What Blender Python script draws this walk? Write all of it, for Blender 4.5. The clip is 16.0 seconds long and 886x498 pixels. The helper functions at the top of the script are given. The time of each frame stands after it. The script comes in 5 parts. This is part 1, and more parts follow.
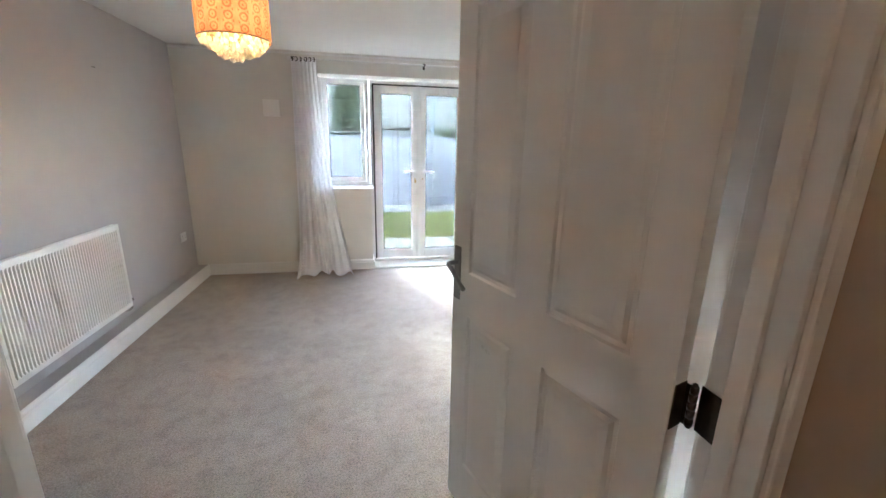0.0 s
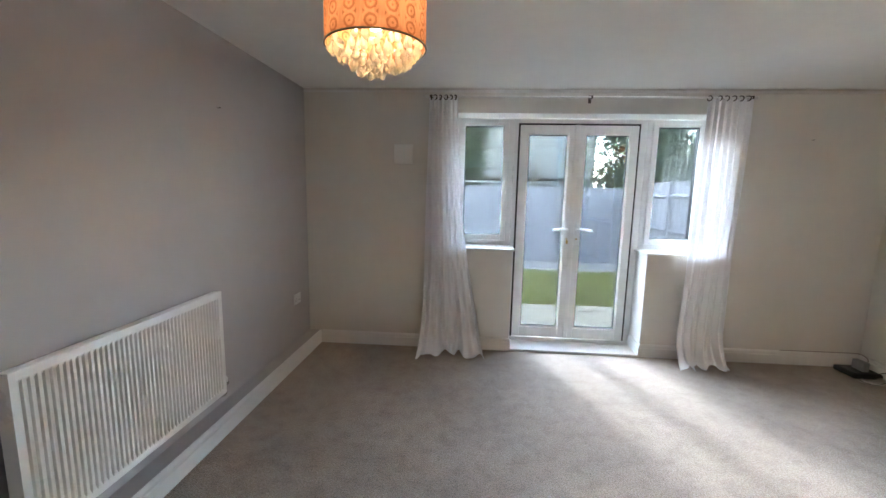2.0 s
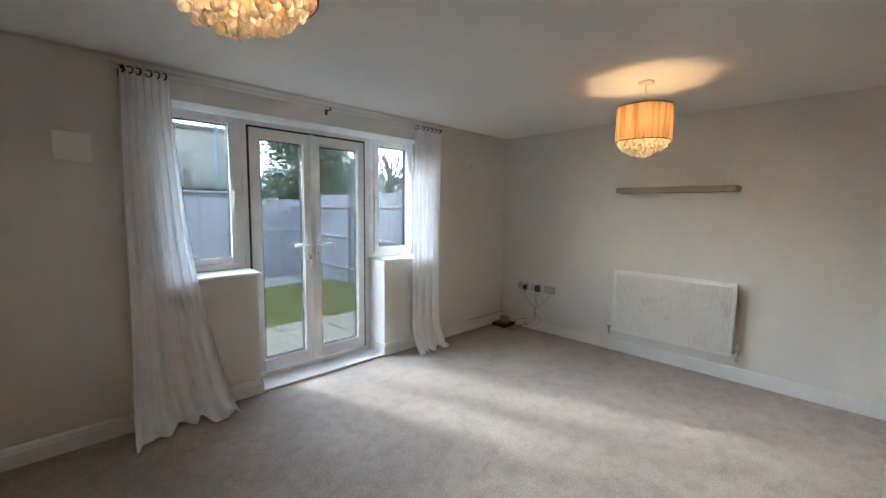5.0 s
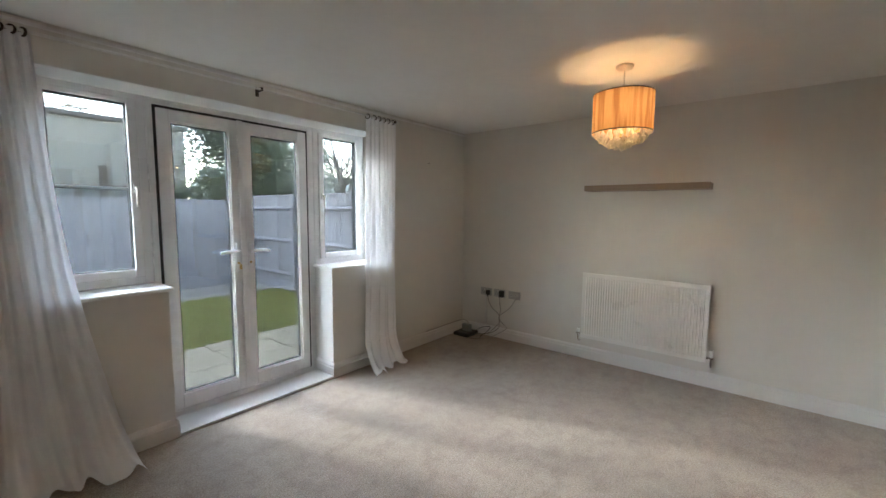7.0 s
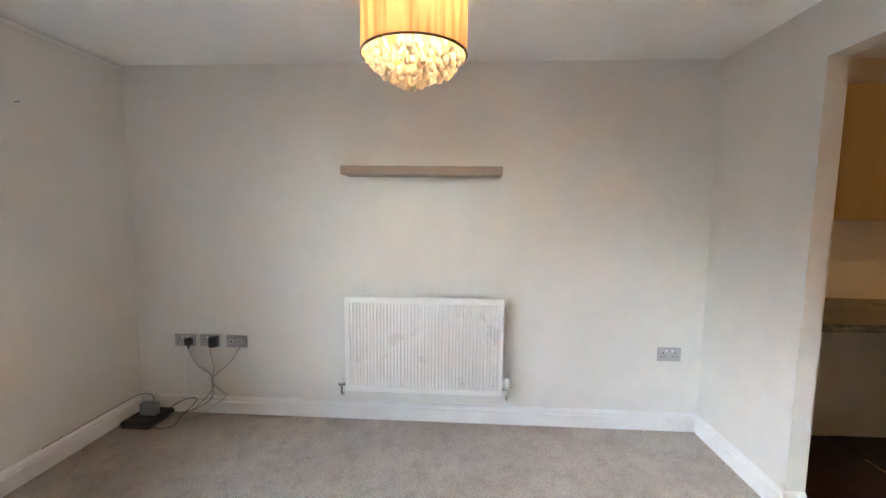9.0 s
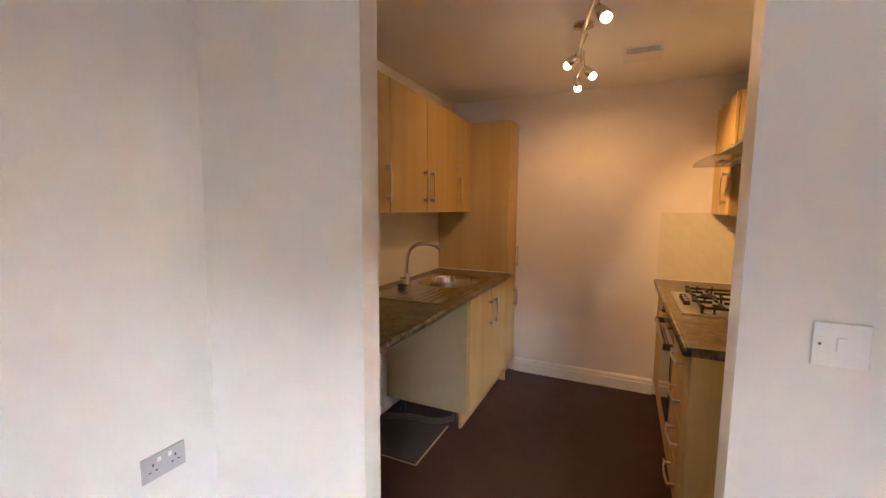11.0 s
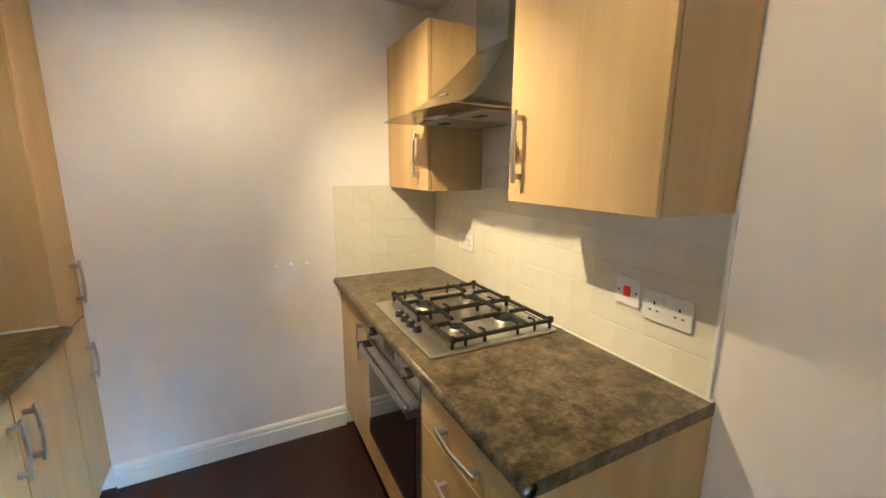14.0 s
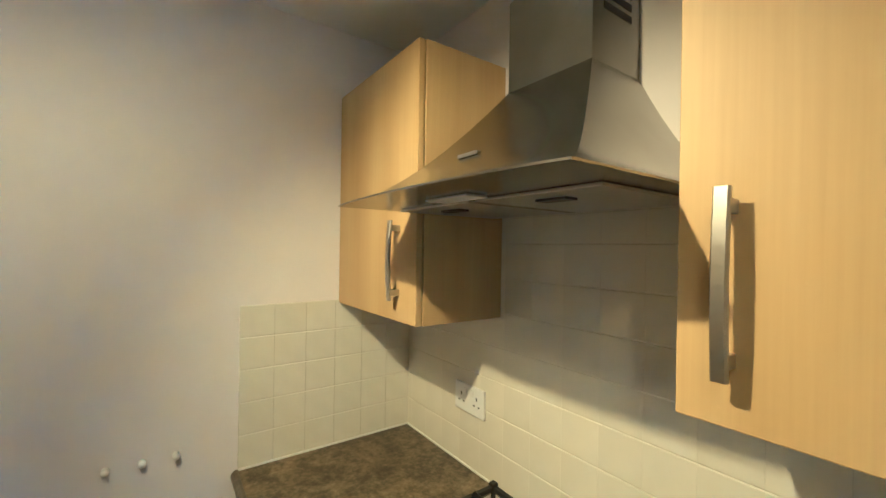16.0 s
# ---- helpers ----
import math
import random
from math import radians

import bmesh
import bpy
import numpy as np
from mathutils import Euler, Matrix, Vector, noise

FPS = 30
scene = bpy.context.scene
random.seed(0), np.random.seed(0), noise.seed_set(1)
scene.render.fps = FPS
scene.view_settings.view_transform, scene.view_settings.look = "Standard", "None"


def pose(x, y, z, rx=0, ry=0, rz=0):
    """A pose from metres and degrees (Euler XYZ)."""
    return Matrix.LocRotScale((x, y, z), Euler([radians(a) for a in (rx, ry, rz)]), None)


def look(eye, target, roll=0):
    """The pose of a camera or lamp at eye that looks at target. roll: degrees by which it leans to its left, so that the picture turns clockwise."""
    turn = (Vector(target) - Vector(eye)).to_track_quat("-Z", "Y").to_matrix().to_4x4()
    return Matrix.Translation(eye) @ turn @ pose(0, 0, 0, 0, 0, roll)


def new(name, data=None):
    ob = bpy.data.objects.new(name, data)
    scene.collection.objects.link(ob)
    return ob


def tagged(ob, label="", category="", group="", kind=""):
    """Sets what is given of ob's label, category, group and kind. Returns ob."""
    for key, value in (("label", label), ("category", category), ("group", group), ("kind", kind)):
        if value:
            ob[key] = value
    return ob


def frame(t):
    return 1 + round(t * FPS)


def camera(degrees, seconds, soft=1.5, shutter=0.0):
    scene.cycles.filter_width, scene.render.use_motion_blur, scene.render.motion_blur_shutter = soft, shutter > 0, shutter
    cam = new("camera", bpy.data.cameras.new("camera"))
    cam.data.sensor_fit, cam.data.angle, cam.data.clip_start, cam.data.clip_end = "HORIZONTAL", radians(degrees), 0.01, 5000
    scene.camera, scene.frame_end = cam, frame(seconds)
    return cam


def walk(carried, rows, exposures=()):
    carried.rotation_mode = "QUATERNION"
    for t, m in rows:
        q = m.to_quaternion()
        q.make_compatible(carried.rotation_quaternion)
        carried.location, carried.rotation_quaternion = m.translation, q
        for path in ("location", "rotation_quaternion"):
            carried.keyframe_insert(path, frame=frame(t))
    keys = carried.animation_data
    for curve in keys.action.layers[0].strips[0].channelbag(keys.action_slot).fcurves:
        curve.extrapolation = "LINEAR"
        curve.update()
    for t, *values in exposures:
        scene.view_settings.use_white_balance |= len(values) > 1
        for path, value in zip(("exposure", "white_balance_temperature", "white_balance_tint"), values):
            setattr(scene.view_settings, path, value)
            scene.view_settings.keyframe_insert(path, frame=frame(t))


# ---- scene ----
cam = camera(96.0, 16.0)
PATH = [
    (0, (0.247, -0.135, 1.455), (0.621, 1.763, 0.949), 1.1),
    (0.5, (0.29, 0.221, 1.477), (0.632, 2.129, 0.987), 1.1),
    (1, (0.24, 0.462, 1.468), (0.38, 2.401, 0.997), 1.2),
    (1.5, (0.093, 0.703, 1.477), (-0.01, 2.652, 1.039), 1.2),
    (2, (-0.052, 0.895, 1.459), (-0.194, 2.87, 1.178), 1.2),
    (2.5, (-0.225, 1.099, 1.464), (-0.304, 3.082, 1.223), 1.3),
    (3, (-0.422, 1.197, 1.492), (-0.199, 3.174, 1.289), 1.3),
    (3.5, (-0.673, 1.183, 1.47), (-0.032, 3.068, 1.288), 1.0),
    (4, (-0.77, 1.248, 1.469), (0.261, 2.952, 1.277), 0.9),
    (4.5, (-0.782, 1.344, 1.464), (0.483, 2.881, 1.271), 1.0),
    (4.7, (-0.787, 1.351, 1.467), (0.537, 2.837, 1.27), 0.9),
    (6.8, (-0.625, 1.641, 1.431), (0.921, 2.897, 1.246), 0.5),
    (7, (-0.508, 1.686, 1.447), (1.042, 2.936, 1.258), 0.5),
    (7.5, (-0.232, 1.887, 1.442), (1.381, 3.053, 1.251), 0.5),
    (8, (0.085, 2.064, 1.46), (1.803, 3.07, 1.267), 0.5),
    (8.5, (0.451, 2.199, 1.401), (2.335, 2.848, 1.231), 0.8),
    (9, (0.804, 2.247, 1.428), (2.791, 2.359, 1.237), 0.6),
    (9.5, (1.151, 2.269, 1.421), (3.071, 1.739, 1.24), 0.7),
    (10, (1.438, 2.122, 1.42), (3.095, 1.021, 1.217), 0.4),
    (10.2, (1.545, 2.048, 1.432), (3.057, 0.754, 1.232), 0.4),
    (12.3, (2.29, 1.138, 1.423), (2.034, -0.834, 1.204), 0.4),
    (12.5, (2.305, 1.043, 1.429), (1.922, -0.905, 1.191), 0.3),
    (13, (2.322, 0.834, 1.432), (1.724, -1.054, 1.151), 0.4),
    (13.5, (2.267, 0.699, 1.418), (1.514, -1.12, 1.068), 0.3),
    (14, (2.148, 0.511, 1.5), (1.252, -1.233, 1.108), 0.4),
    (14.5, (2.076, 0.38, 1.592), (1.036, -1.304, 1.308), 0.8),
    (15, (2.027, 0.252, 1.615), (0.906, -1.4, 1.509), 0.9),
    (15.5, (1.982, -0.003, 1.623), (0.807, -1.621, 1.595), 0.8),
    (16, (1.897, -0.303, 1.599), (0.736, -1.931, 1.595), 0.9),
]
EXPOSURES = [(0, 8.2, 5700, 6), (1, 7.9, 5750, 5), (2, 7.5, 5700, 6), (4, 7.15, 5700, 5), (7, 6.8, 6150, 7), (8, 6.65, 6500, 10), (8.5, 7.2, 6600, 11), (9, 7.9, 5600, 8), (10.2, 8.15, 5500, 11), (12.3, 8.5, 6400, 27), (13, 8.65, 5100, 11), (14, 8.95, 3800, -4), (15, 8.65, 3650, -10), (16, 8.4, 3600, -12)]
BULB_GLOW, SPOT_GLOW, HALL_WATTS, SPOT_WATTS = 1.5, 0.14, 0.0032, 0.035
walk(cam, [(t, look(*p)) for t, *p in PATH], EXPOSURES)

# ---- light ----
world = bpy.data.worlds.new("world")
scene.world = world
world.use_nodes = True
wn, wl = world.node_tree.nodes, world.node_tree.links
sky = wn.new("ShaderNodeTexSky")
sky.sky_type, sky.sun_disc = "NISHITA", False
sky.sun_elevation, sky.sun_rotation = radians(27), radians(-18)
sky.air_density, sky.dust_density, sky.ozone_density = 1.4, 0.35, 1.0
soften = wn.new("ShaderNodeHueSaturation")
soften.inputs["Saturation"].default_value = 0.55
wl.new(sky.outputs[0], soften.inputs["Color"])
wl.new(soften.outputs[0], wn["Background"].inputs[0])
wn["Background"].inputs[1].default_value = 0.15

sun = bpy.data.lights.new("sun", "SUN")
sun.energy, sun.angle, sun.color = 0.0165, radians(5), (1.0, 0.95, 0.88)
new("sun", sun).matrix_world = look((-3.25, 14.0, 5.35), (0, 4, 0))


def lamp(name, at, watts, color, radius):
    li = bpy.data.lights.new(name, "POINT")
    li.energy, li.color, li.shadow_soft_size = watts, color, radius
    ob = new(name, li)
    ob.location = at
    return ob


def spot(name, at, target, watts, color, radius, cone):
    li = bpy.data.lights.new(name, "SPOT")
    li.energy, li.color, li.shadow_soft_size, li.spot_size, li.spot_blend = watts, color, radius, radians(cone), 0.9
    ob = new(name, li)
    ob.matrix_world = look(at, target)
    return ob


WARM = (1.0, 0.52, 0.165)

# ---- materials ----


def tree_of(name):
    m = bpy.data.materials.new(name)
    m.use_nodes = True
    nt = m.node_tree
    return m, nt, nt.nodes["Principled BSDF"]


def noise_node(nt, scale, detail=4, stretch=(1, 1, 1), rough=0.55):
    co = nt.nodes.new("ShaderNodeTexCoord")
    mp = nt.nodes.new("ShaderNodeMapping")
    mp.inputs["Scale"].default_value = stretch
    no = nt.nodes.new("ShaderNodeTexNoise")
    no.inputs["Scale"].default_value, no.inputs["Detail"].default_value = scale, detail
    no.inputs["Roughness"].default_value = rough
    nt.links.new(co.outputs["Object"], mp.inputs[0])
    nt.links.new(mp.outputs[0], no.inputs["Vector"])
    return no.outputs["Fac"]


def ramp(nt, fac, *stops):
    r = nt.nodes.new("ShaderNodeValToRGB")
    e = r.color_ramp.elements
    while len(e) < len(stops):
        e.new(0.5)
    for k, (p, c) in zip(e, stops):
        k.position, k.color = p, (*c, 1)
    nt.links.new(fac, r.inputs[0])
    return r.outputs[0]


def mix(nt, a, b, fac=0.5, mode="MIX"):
    n = nt.nodes.new("ShaderNodeMix")
    n.data_type, n.blend_type = "RGBA", mode
    for sock, v in ((n.inputs[0], fac), (n.inputs[6], a), (n.inputs[7], b)):
        if isinstance(v, (int, float)):
            sock.default_value = v
        elif isinstance(v, tuple):
            sock.default_value = (*v, 1)
        else:
            nt.links.new(v, sock)
    return n.outputs[2]


def bump(nt, bsdf, height, strength, dist=0.002):
    b = nt.nodes.new("ShaderNodeBump")
    b.inputs["Strength"].default_value, b.inputs["Distance"].default_value = strength, dist
    nt.links.new(height, b.inputs["Height"])
    nt.links.new(b.outputs[0], bsdf.inputs["Normal"])


def mat(name, c, rough=0.5, metal=0.0, var=0.08, big=1.5, small=40, bumps=0.1, bscale=250, dist=0.001, spread=0.0):
    """A plain surface with broad and fine unevenness in tone, gloss and relief."""
    m, nt, b = tree_of(name)
    dark = tuple(x * (1 - var) for x in c)
    lite = tuple(min(1, x * (1 + var * 0.5)) for x in c)
    a = ramp(nt, noise_node(nt, big), (0.3, dark), (0.7, lite))
    d = ramp(nt, noise_node(nt, small), (0.3, tuple([1 - var] * 3)), (0.7, (1, 1, 1)))
    col = mix(nt, a, d, 0.6, "MULTIPLY")
    if spread:
        info = nt.nodes.new("ShaderNodeObjectInfo")
        v = ramp(nt, info.outputs["Random"], (0, tuple([1 - spread] * 3)), (1, (1, 1, 1)))
        col = mix(nt, col, v, 1.0, "MULTIPLY")
    nt.links.new(col, b.inputs["Base Color"])
    b.inputs["Metallic"].default_value = metal
    dr = 0.012 if metal > 0.5 else 0.06
    r = ramp(nt, noise_node(nt, small * 0.3), (0.2, tuple([max(0.02, rough - dr)] * 3)), (0.8, tuple([min(1, rough + dr)] * 3)))
    nt.links.new(r, b.inputs["Roughness"])
    if bumps:
        bump(nt, b, noise_node(nt, bscale, 2), bumps, dist)
    return m


def wood_mat(name, light, dark, along="z", rough=0.55):
    m, nt, b = tree_of(name)
    st = {"z": (11, 11, 0.55), "y": (11, 0.55, 11), "x": (0.55, 11, 11)}[along]
    st2 = {"z": (140, 140, 3.5), "y": (140, 3.5, 140), "x": (3.5, 140, 140)}[along]
    st3 = {"z": (5, 5, 0.35), "y": (5, 0.35, 5), "x": (0.35, 5, 5)}[along]
    a = ramp(nt, noise_node(nt, 1, 5, st), (0.25, dark), (0.75, light))
    f = ramp(nt, noise_node(nt, 1, 3, st2), (0.3, (0.93, 0.92, 0.90)), (0.65, (1, 1, 1)))
    w = ramp(nt, noise_node(nt, 1, 3, st3), (0.3, (0.86, 0.82, 0.76)), (0.7, (1.0, 1.0, 1.0)))
    col = mix(nt, mix(nt, a, f, 0.8, "MULTIPLY"), w, 1.0, "MULTIPLY")
    nt.links.new(col, b.inputs["Base Color"])
    b.inputs["Roughness"].default_value = rough
    bump(nt, b, noise_node(nt, 1, 3, st2), 0.06, 0.0006)
    return m


PAINT = mat("cream_paint", (0.74, 0.715, 0.66), 0.75, var=0.05, big=0.9, small=9, bumps=0.12, bscale=160)
GREY_PAINT = mat("grey_mauve_paint", (0.50, 0.466, 0.45), 0.72, var=0.06, big=0.8, small=8, bumps=0.12, bscale=160)
KITCHEN_PAINT = mat("kitchen_paint", (0.76, 0.71, 0.68), 0.7, var=0.05, big=1.1, small=10, bumps=0.12, bscale=160)
# Hall walls coloured tan in place of dimmer, warmer light bouncing in the hall
HALL_BOUNCE_TAN = mat("tan_hall_bounce", (0.46, 0.345, 0.25), 0.75, var=0.05, big=0.9, small=9, bumps=0.12, bscale=160)
CEILING = mat("ceiling_paint", (0.85, 0.835, 0.80), 0.85, var=0.04, big=0.8, small=12, bumps=0.15, bscale=120)
GLOSS_WHITE = mat("white_gloss_paint", (0.80, 0.79, 0.765), 0.32, var=0.04, small=25, bumps=0.06, bscale=60)
UPVC = mat("white_upvc", (0.80, 0.80, 0.80), 0.28, var=0.03, small=18, bumps=0.02)
GASKET = mat("black_gasket", (0.012, 0.012, 0.013), 0.5, bumps=0)
RAD = mat("radiator_enamel", (0.86, 0.845, 0.80), 0.3, var=0.04, small=20, bumps=0.03)
DARK_GAP = mat("dark_slot", (0.10, 0.095, 0.085), 0.7, bumps=0)
CHROME = mat("chrome", (0.72, 0.71, 0.69), 0.16, 1.0, var=0.08, small=60, bumps=0.03)
HOB_STEEL = mat("satin_steel", (0.66, 0.65, 0.62), 0.36, 1.0, var=0.06, big=3, small=30, bumps=0.0)
STEEL = mat("brushed_steel", (0.52, 0.51, 0.48), 0.22, 1.0, var=0.05, big=1.5, small=20, bumps=0.0)
HOOD_STEEL = mat("stainless_hood", (0.37, 0.365, 0.34), 0.22, 1.0, var=0.18, big=2.2, small=14, bumps=0.0)
SATIN = mat("satin_nickel", (0.55, 0.52, 0.46), 0.36, 1.0, var=0.1, small=80, bumps=0.03)
BRASS = mat("old_brass", (0.55, 0.40, 0.18), 0.35, 1.0, var=0.15)
BRONZE = mat("dark_bronze", (0.10, 0.085, 0.07), 0.38, 0.9, var=0.3, small=60)
PEWTER = mat("pewter", (0.26, 0.25, 0.24), 0.3, 1.0, var=0.2, small=60)
LEVER = mat("polished_lever", (0.86, 0.86, 0.86), 0.3, 0.5, var=0.04, small=60, bumps=0.0)
IRON = mat("black_enamel", (0.010, 0.010, 0.010), 0.55, var=0.2, small=60, bumps=0.15)
BLACK_PLASTIC = mat("black_plastic", (0.018, 0.018, 0.02), 0.4, var=0.15, bumps=0.05)
GREY_PLASTIC = mat("grey_plastic", (0.30, 0.32, 0.35), 0.4, var=0.1, bumps=0.04)
WHITE_PLASTIC = mat("white_plastic", (0.76, 0.75, 0.72), 0.35, var=0.04, bumps=0.02)
STEEL_PLATE = mat("brushed_socket_plate", (0.50, 0.49, 0.48), 0.42, 0.85, var=0.08, small=90, bumps=0.04)
RED = mat("red_rocker", (0.55, 0.02, 0.015), 0.35, var=0.1)
CABLE = mat("grey_cable", (0.38, 0.34, 0.30), 0.55, var=0.12)
DARK_CABLE = mat("dark_cable", (0.06, 0.045, 0.035), 0.5, var=0.12)
SHELF = wood_mat("taupe_shelf", (0.38, 0.305, 0.24), (0.31, 0.25, 0.195), "y", 0.5)
OAK = wood_mat("oak_effect", (0.57, 0.415, 0.165), (0.47, 0.33, 0.115), "z")
OAK_EDGE = wood_mat("oak_edge", (0.50, 0.325, 0.135), (0.42, 0.26, 0.095), "z")
CARCASS = mat("cream_carcass", (0.38, 0.29, 0.16), 0.5, var=0.08, small=15, bumps=0.05)
VINYL = mat("dark_vinyl", (0.032, 0.012, 0.008), 0.5, var=0.3, big=1.4, small=25, bumps=0.1, bscale=90)
VINYL.node_tree.nodes["Principled BSDF"].inputs["Specular IOR Level"].default_value = 0.2
BARE = mat("bare_screed", (0.034, 0.022, 0.018), 0.7, var=0.35, small=18, bumps=0.3, bscale=60)
TILE = mat("cream_tile", (0.74, 0.70, 0.58), 0.22, var=0.05, big=6, small=20, bumps=0.1, bscale=18, dist=0.0015, spread=0.05)
GROUT = mat("grout", (0.72, 0.68, 0.57), 0.85, var=0.1, small=60, bumps=0.2)
SEALANT = mat("white_sealant", (0.78, 0.76, 0.70), 0.4, var=0.05)
OVEN_GLASS = mat("oven_glass", (0.012, 0.012, 0.013), 0.07, var=0.1, bumps=0)


def carpet_mat():
    m, nt, b = tree_of("beige_carpet")
    patch = ramp(nt, noise_node(nt, 1.6, 6, rough=0.65), (0.30, (0.38, 0.305, 0.24)), (0.50, (0.455, 0.37, 0.295)), (0.72, (0.53, 0.44, 0.36)))
    foot = ramp(nt, noise_node(nt, 9.5, 8, rough=0.74), (0.38, (0.62, 0.595, 0.57)), (0.53, (1, 1, 1)))
    tuft = ramp(nt, noise_node(nt, 120, 4, rough=0.75), (0.34, (0.24, 0.22, 0.20)), (0.58, (1, 1, 1)))
    col = mix(nt, mix(nt, patch, foot, 0.5, "MULTIPLY"), tuft, 0.75, "MULTIPLY")
    spots = ramp(nt, noise_node(nt, 9, 2), (0.16, (0.35, 0.30, 0.26)), (0.215, (1, 1, 1)))
    nt.links.new(mix(nt, col, spots, 0.8, "MULTIPLY"), b.inputs["Base Color"])
    b.inputs["Roughness"].default_value = 0.95
    b.inputs["Sheen Weight"].default_value = 0.25
    bump(nt, b, noise_node(nt, 150, 4, rough=0.7), 0.9, 0.006)
    return m


def worktop_mat():
    m, nt, b = tree_of("brown_stone_laminate")
    n1 = ramp(nt, noise_node(nt, 17, 9, rough=0.76), (0.34, (0.022, 0.017, 0.010)), (0.44, (0.085, 0.068, 0.035)), (0.53, (0.18, 0.145, 0.078)), (0.64, (0.28, 0.23, 0.13)))
    n2 = ramp(nt, noise_node(nt, 55, 5, rough=0.7), (0.35, (0.45, 0.42, 0.38)), (0.6, (1, 1, 1)))
    n3 = ramp(nt, noise_node(nt, 2.2, 3), (0.35, (0.72, 0.66, 0.6)), (0.65, (1, 1, 1)))
    nt.links.new(mix(nt, mix(nt, n1, n2, 0.8, "MULTIPLY"), n3, 1.0, "MULTIPLY"), b.inputs["Base Color"])
    b.inputs["Roughness"].default_value = 0.30
    bump(nt, b, noise_node(nt, 120, 2), 0.05, 0.0006)
    return m


def curtain_mat():
    m, nt, b = tree_of("sheer_voile")
    weave = ramp(nt, noise_node(nt, 1, 3, (420, 420, 60)), (0.3, (0.88, 0.89, 0.91)), (0.7, (0.95, 0.955, 0.965)))
    diff = nt.nodes.new("ShaderNodeBsdfDiffuse")
    tl = nt.nodes.new("ShaderNodeBsdfTranslucent")
    tp = nt.nodes.new("ShaderNodeBsdfTransparent")
    for n in (diff, tl):
        nt.links.new(weave, n.inputs[0])
    m1, m2 = nt.nodes.new("ShaderNodeMixShader"), nt.nodes.new("ShaderNodeMixShader")
    m1.inputs[0].default_value, m2.inputs[0].default_value = 0.036, 0.08
    nt.links.new(diff.outputs[0], m1.inputs[1])
    nt.links.new(tl.outputs[0], m1.inputs[2])
    nt.links.new(m1.outputs[0], m2.inputs[1])
    nt.links.new(tp.outputs[0], m2.inputs[2])
    nt.links.new(m2.outputs[0], nt.nodes["Material Output"].inputs[0])
    nt.nodes.remove(b)
    return m


def shade_mat(name, a, c, st, big):
    m, nt, b = tree_of(name)
    col = ramp(nt, noise_node(nt, big, 2, st), (0.42, a), (0.56, c))
    fine = ramp(nt, noise_node(nt, 1, 2, (300, 300, 20)), (0.3, (0.85, 0.83, 0.8)), (0.7, (1, 1, 1)))
    col = mix(nt, col, fine, 0.8, "MULTIPLY")
    diff = nt.nodes.new("ShaderNodeBsdfDiffuse")
    tl = nt.nodes.new("ShaderNodeBsdfTranslucent")
    for n in (diff, tl):
        nt.links.new(col, n.inputs[0])
    mx = nt.nodes.new("ShaderNodeMixShader")
    mx.inputs[0].default_value = 0.28
    nt.links.new(diff.outputs[0], mx.inputs[1])
    nt.links.new(tl.outputs[0], mx.inputs[2])
    nt.links.new(mx.outputs[0], nt.nodes["Material Output"].inputs[0])
    nt.nodes.remove(b)
    return m


def damask_mat(cx, cy, cz):
    """Lamp fabric with plain stripes between columns of ringed medallions, round an upright axis."""
    m = shade_mat("damask_shade", (0.40, 0.195, 0.11), (0.50, 0.255, 0.145), (1, 1, 0.55), 22)
    nt = m.node_tree

    def calc(op, a, b=0.0, c=0.0):
        n = nt.nodes.new("ShaderNodeMath")
        n.operation = op
        for sock, v in zip(n.inputs, (a, b, c)):
            if isinstance(v, (int, float)):
                sock.default_value = v
            else:
                nt.links.new(v, sock)
        return n.outputs[0]

    co, sep = nt.nodes.new("ShaderNodeTexCoord"), nt.nodes.new("ShaderNodeSeparateXYZ")
    nt.links.new(co.outputs["Object"], sep.inputs[0])
    x, y, z = calc("SUBTRACT", sep.outputs[0], cx), calc("SUBTRACT", sep.outputs[1], cy), calc("SUBTRACT", sep.outputs[2], cz)
    u = calc("FRACT", calc("MULTIPLY", calc("ARCTAN2", y, x), 16 / (2 * math.pi)))
    v = calc("FRACT", calc("MULTIPLY", z, 1 / 0.055))
    du, dv = calc("MULTIPLY", calc("SUBTRACT", u, 0.36), 1.35), calc("SUBTRACT", v, 0.5)
    wob = calc("MULTIPLY", noise_node(nt, 60, 3), 0.16)
    r = calc("ADD", calc("SQRT", calc("ADD", calc("MULTIPLY", du, du), calc("MULTIPLY", dv, dv))), wob)
    rings = calc("SINE", calc("MULTIPLY", r, 19.0))
    column = calc("LESS_THAN", calc("ABSOLUTE", calc("SUBTRACT", u, 0.36)), 0.36)
    mask = calc("MULTIPLY", calc("GREATER_THAN", rings, 0.15), column)
    tint = mix(nt, (1.0, 1.0, 1.0), (0.55, 0.44, 0.36), calc("MULTIPLY", mask, 0.75))
    for n in list(nt.nodes):
        if n.type in ("BSDF_DIFFUSE", "BSDF_TRANSLUCENT"):
            old = n.inputs[0].links[0].from_socket
            nt.links.new(mix(nt, old, tint, 1.0, "MULTIPLY"), n.inputs[0])
    return m


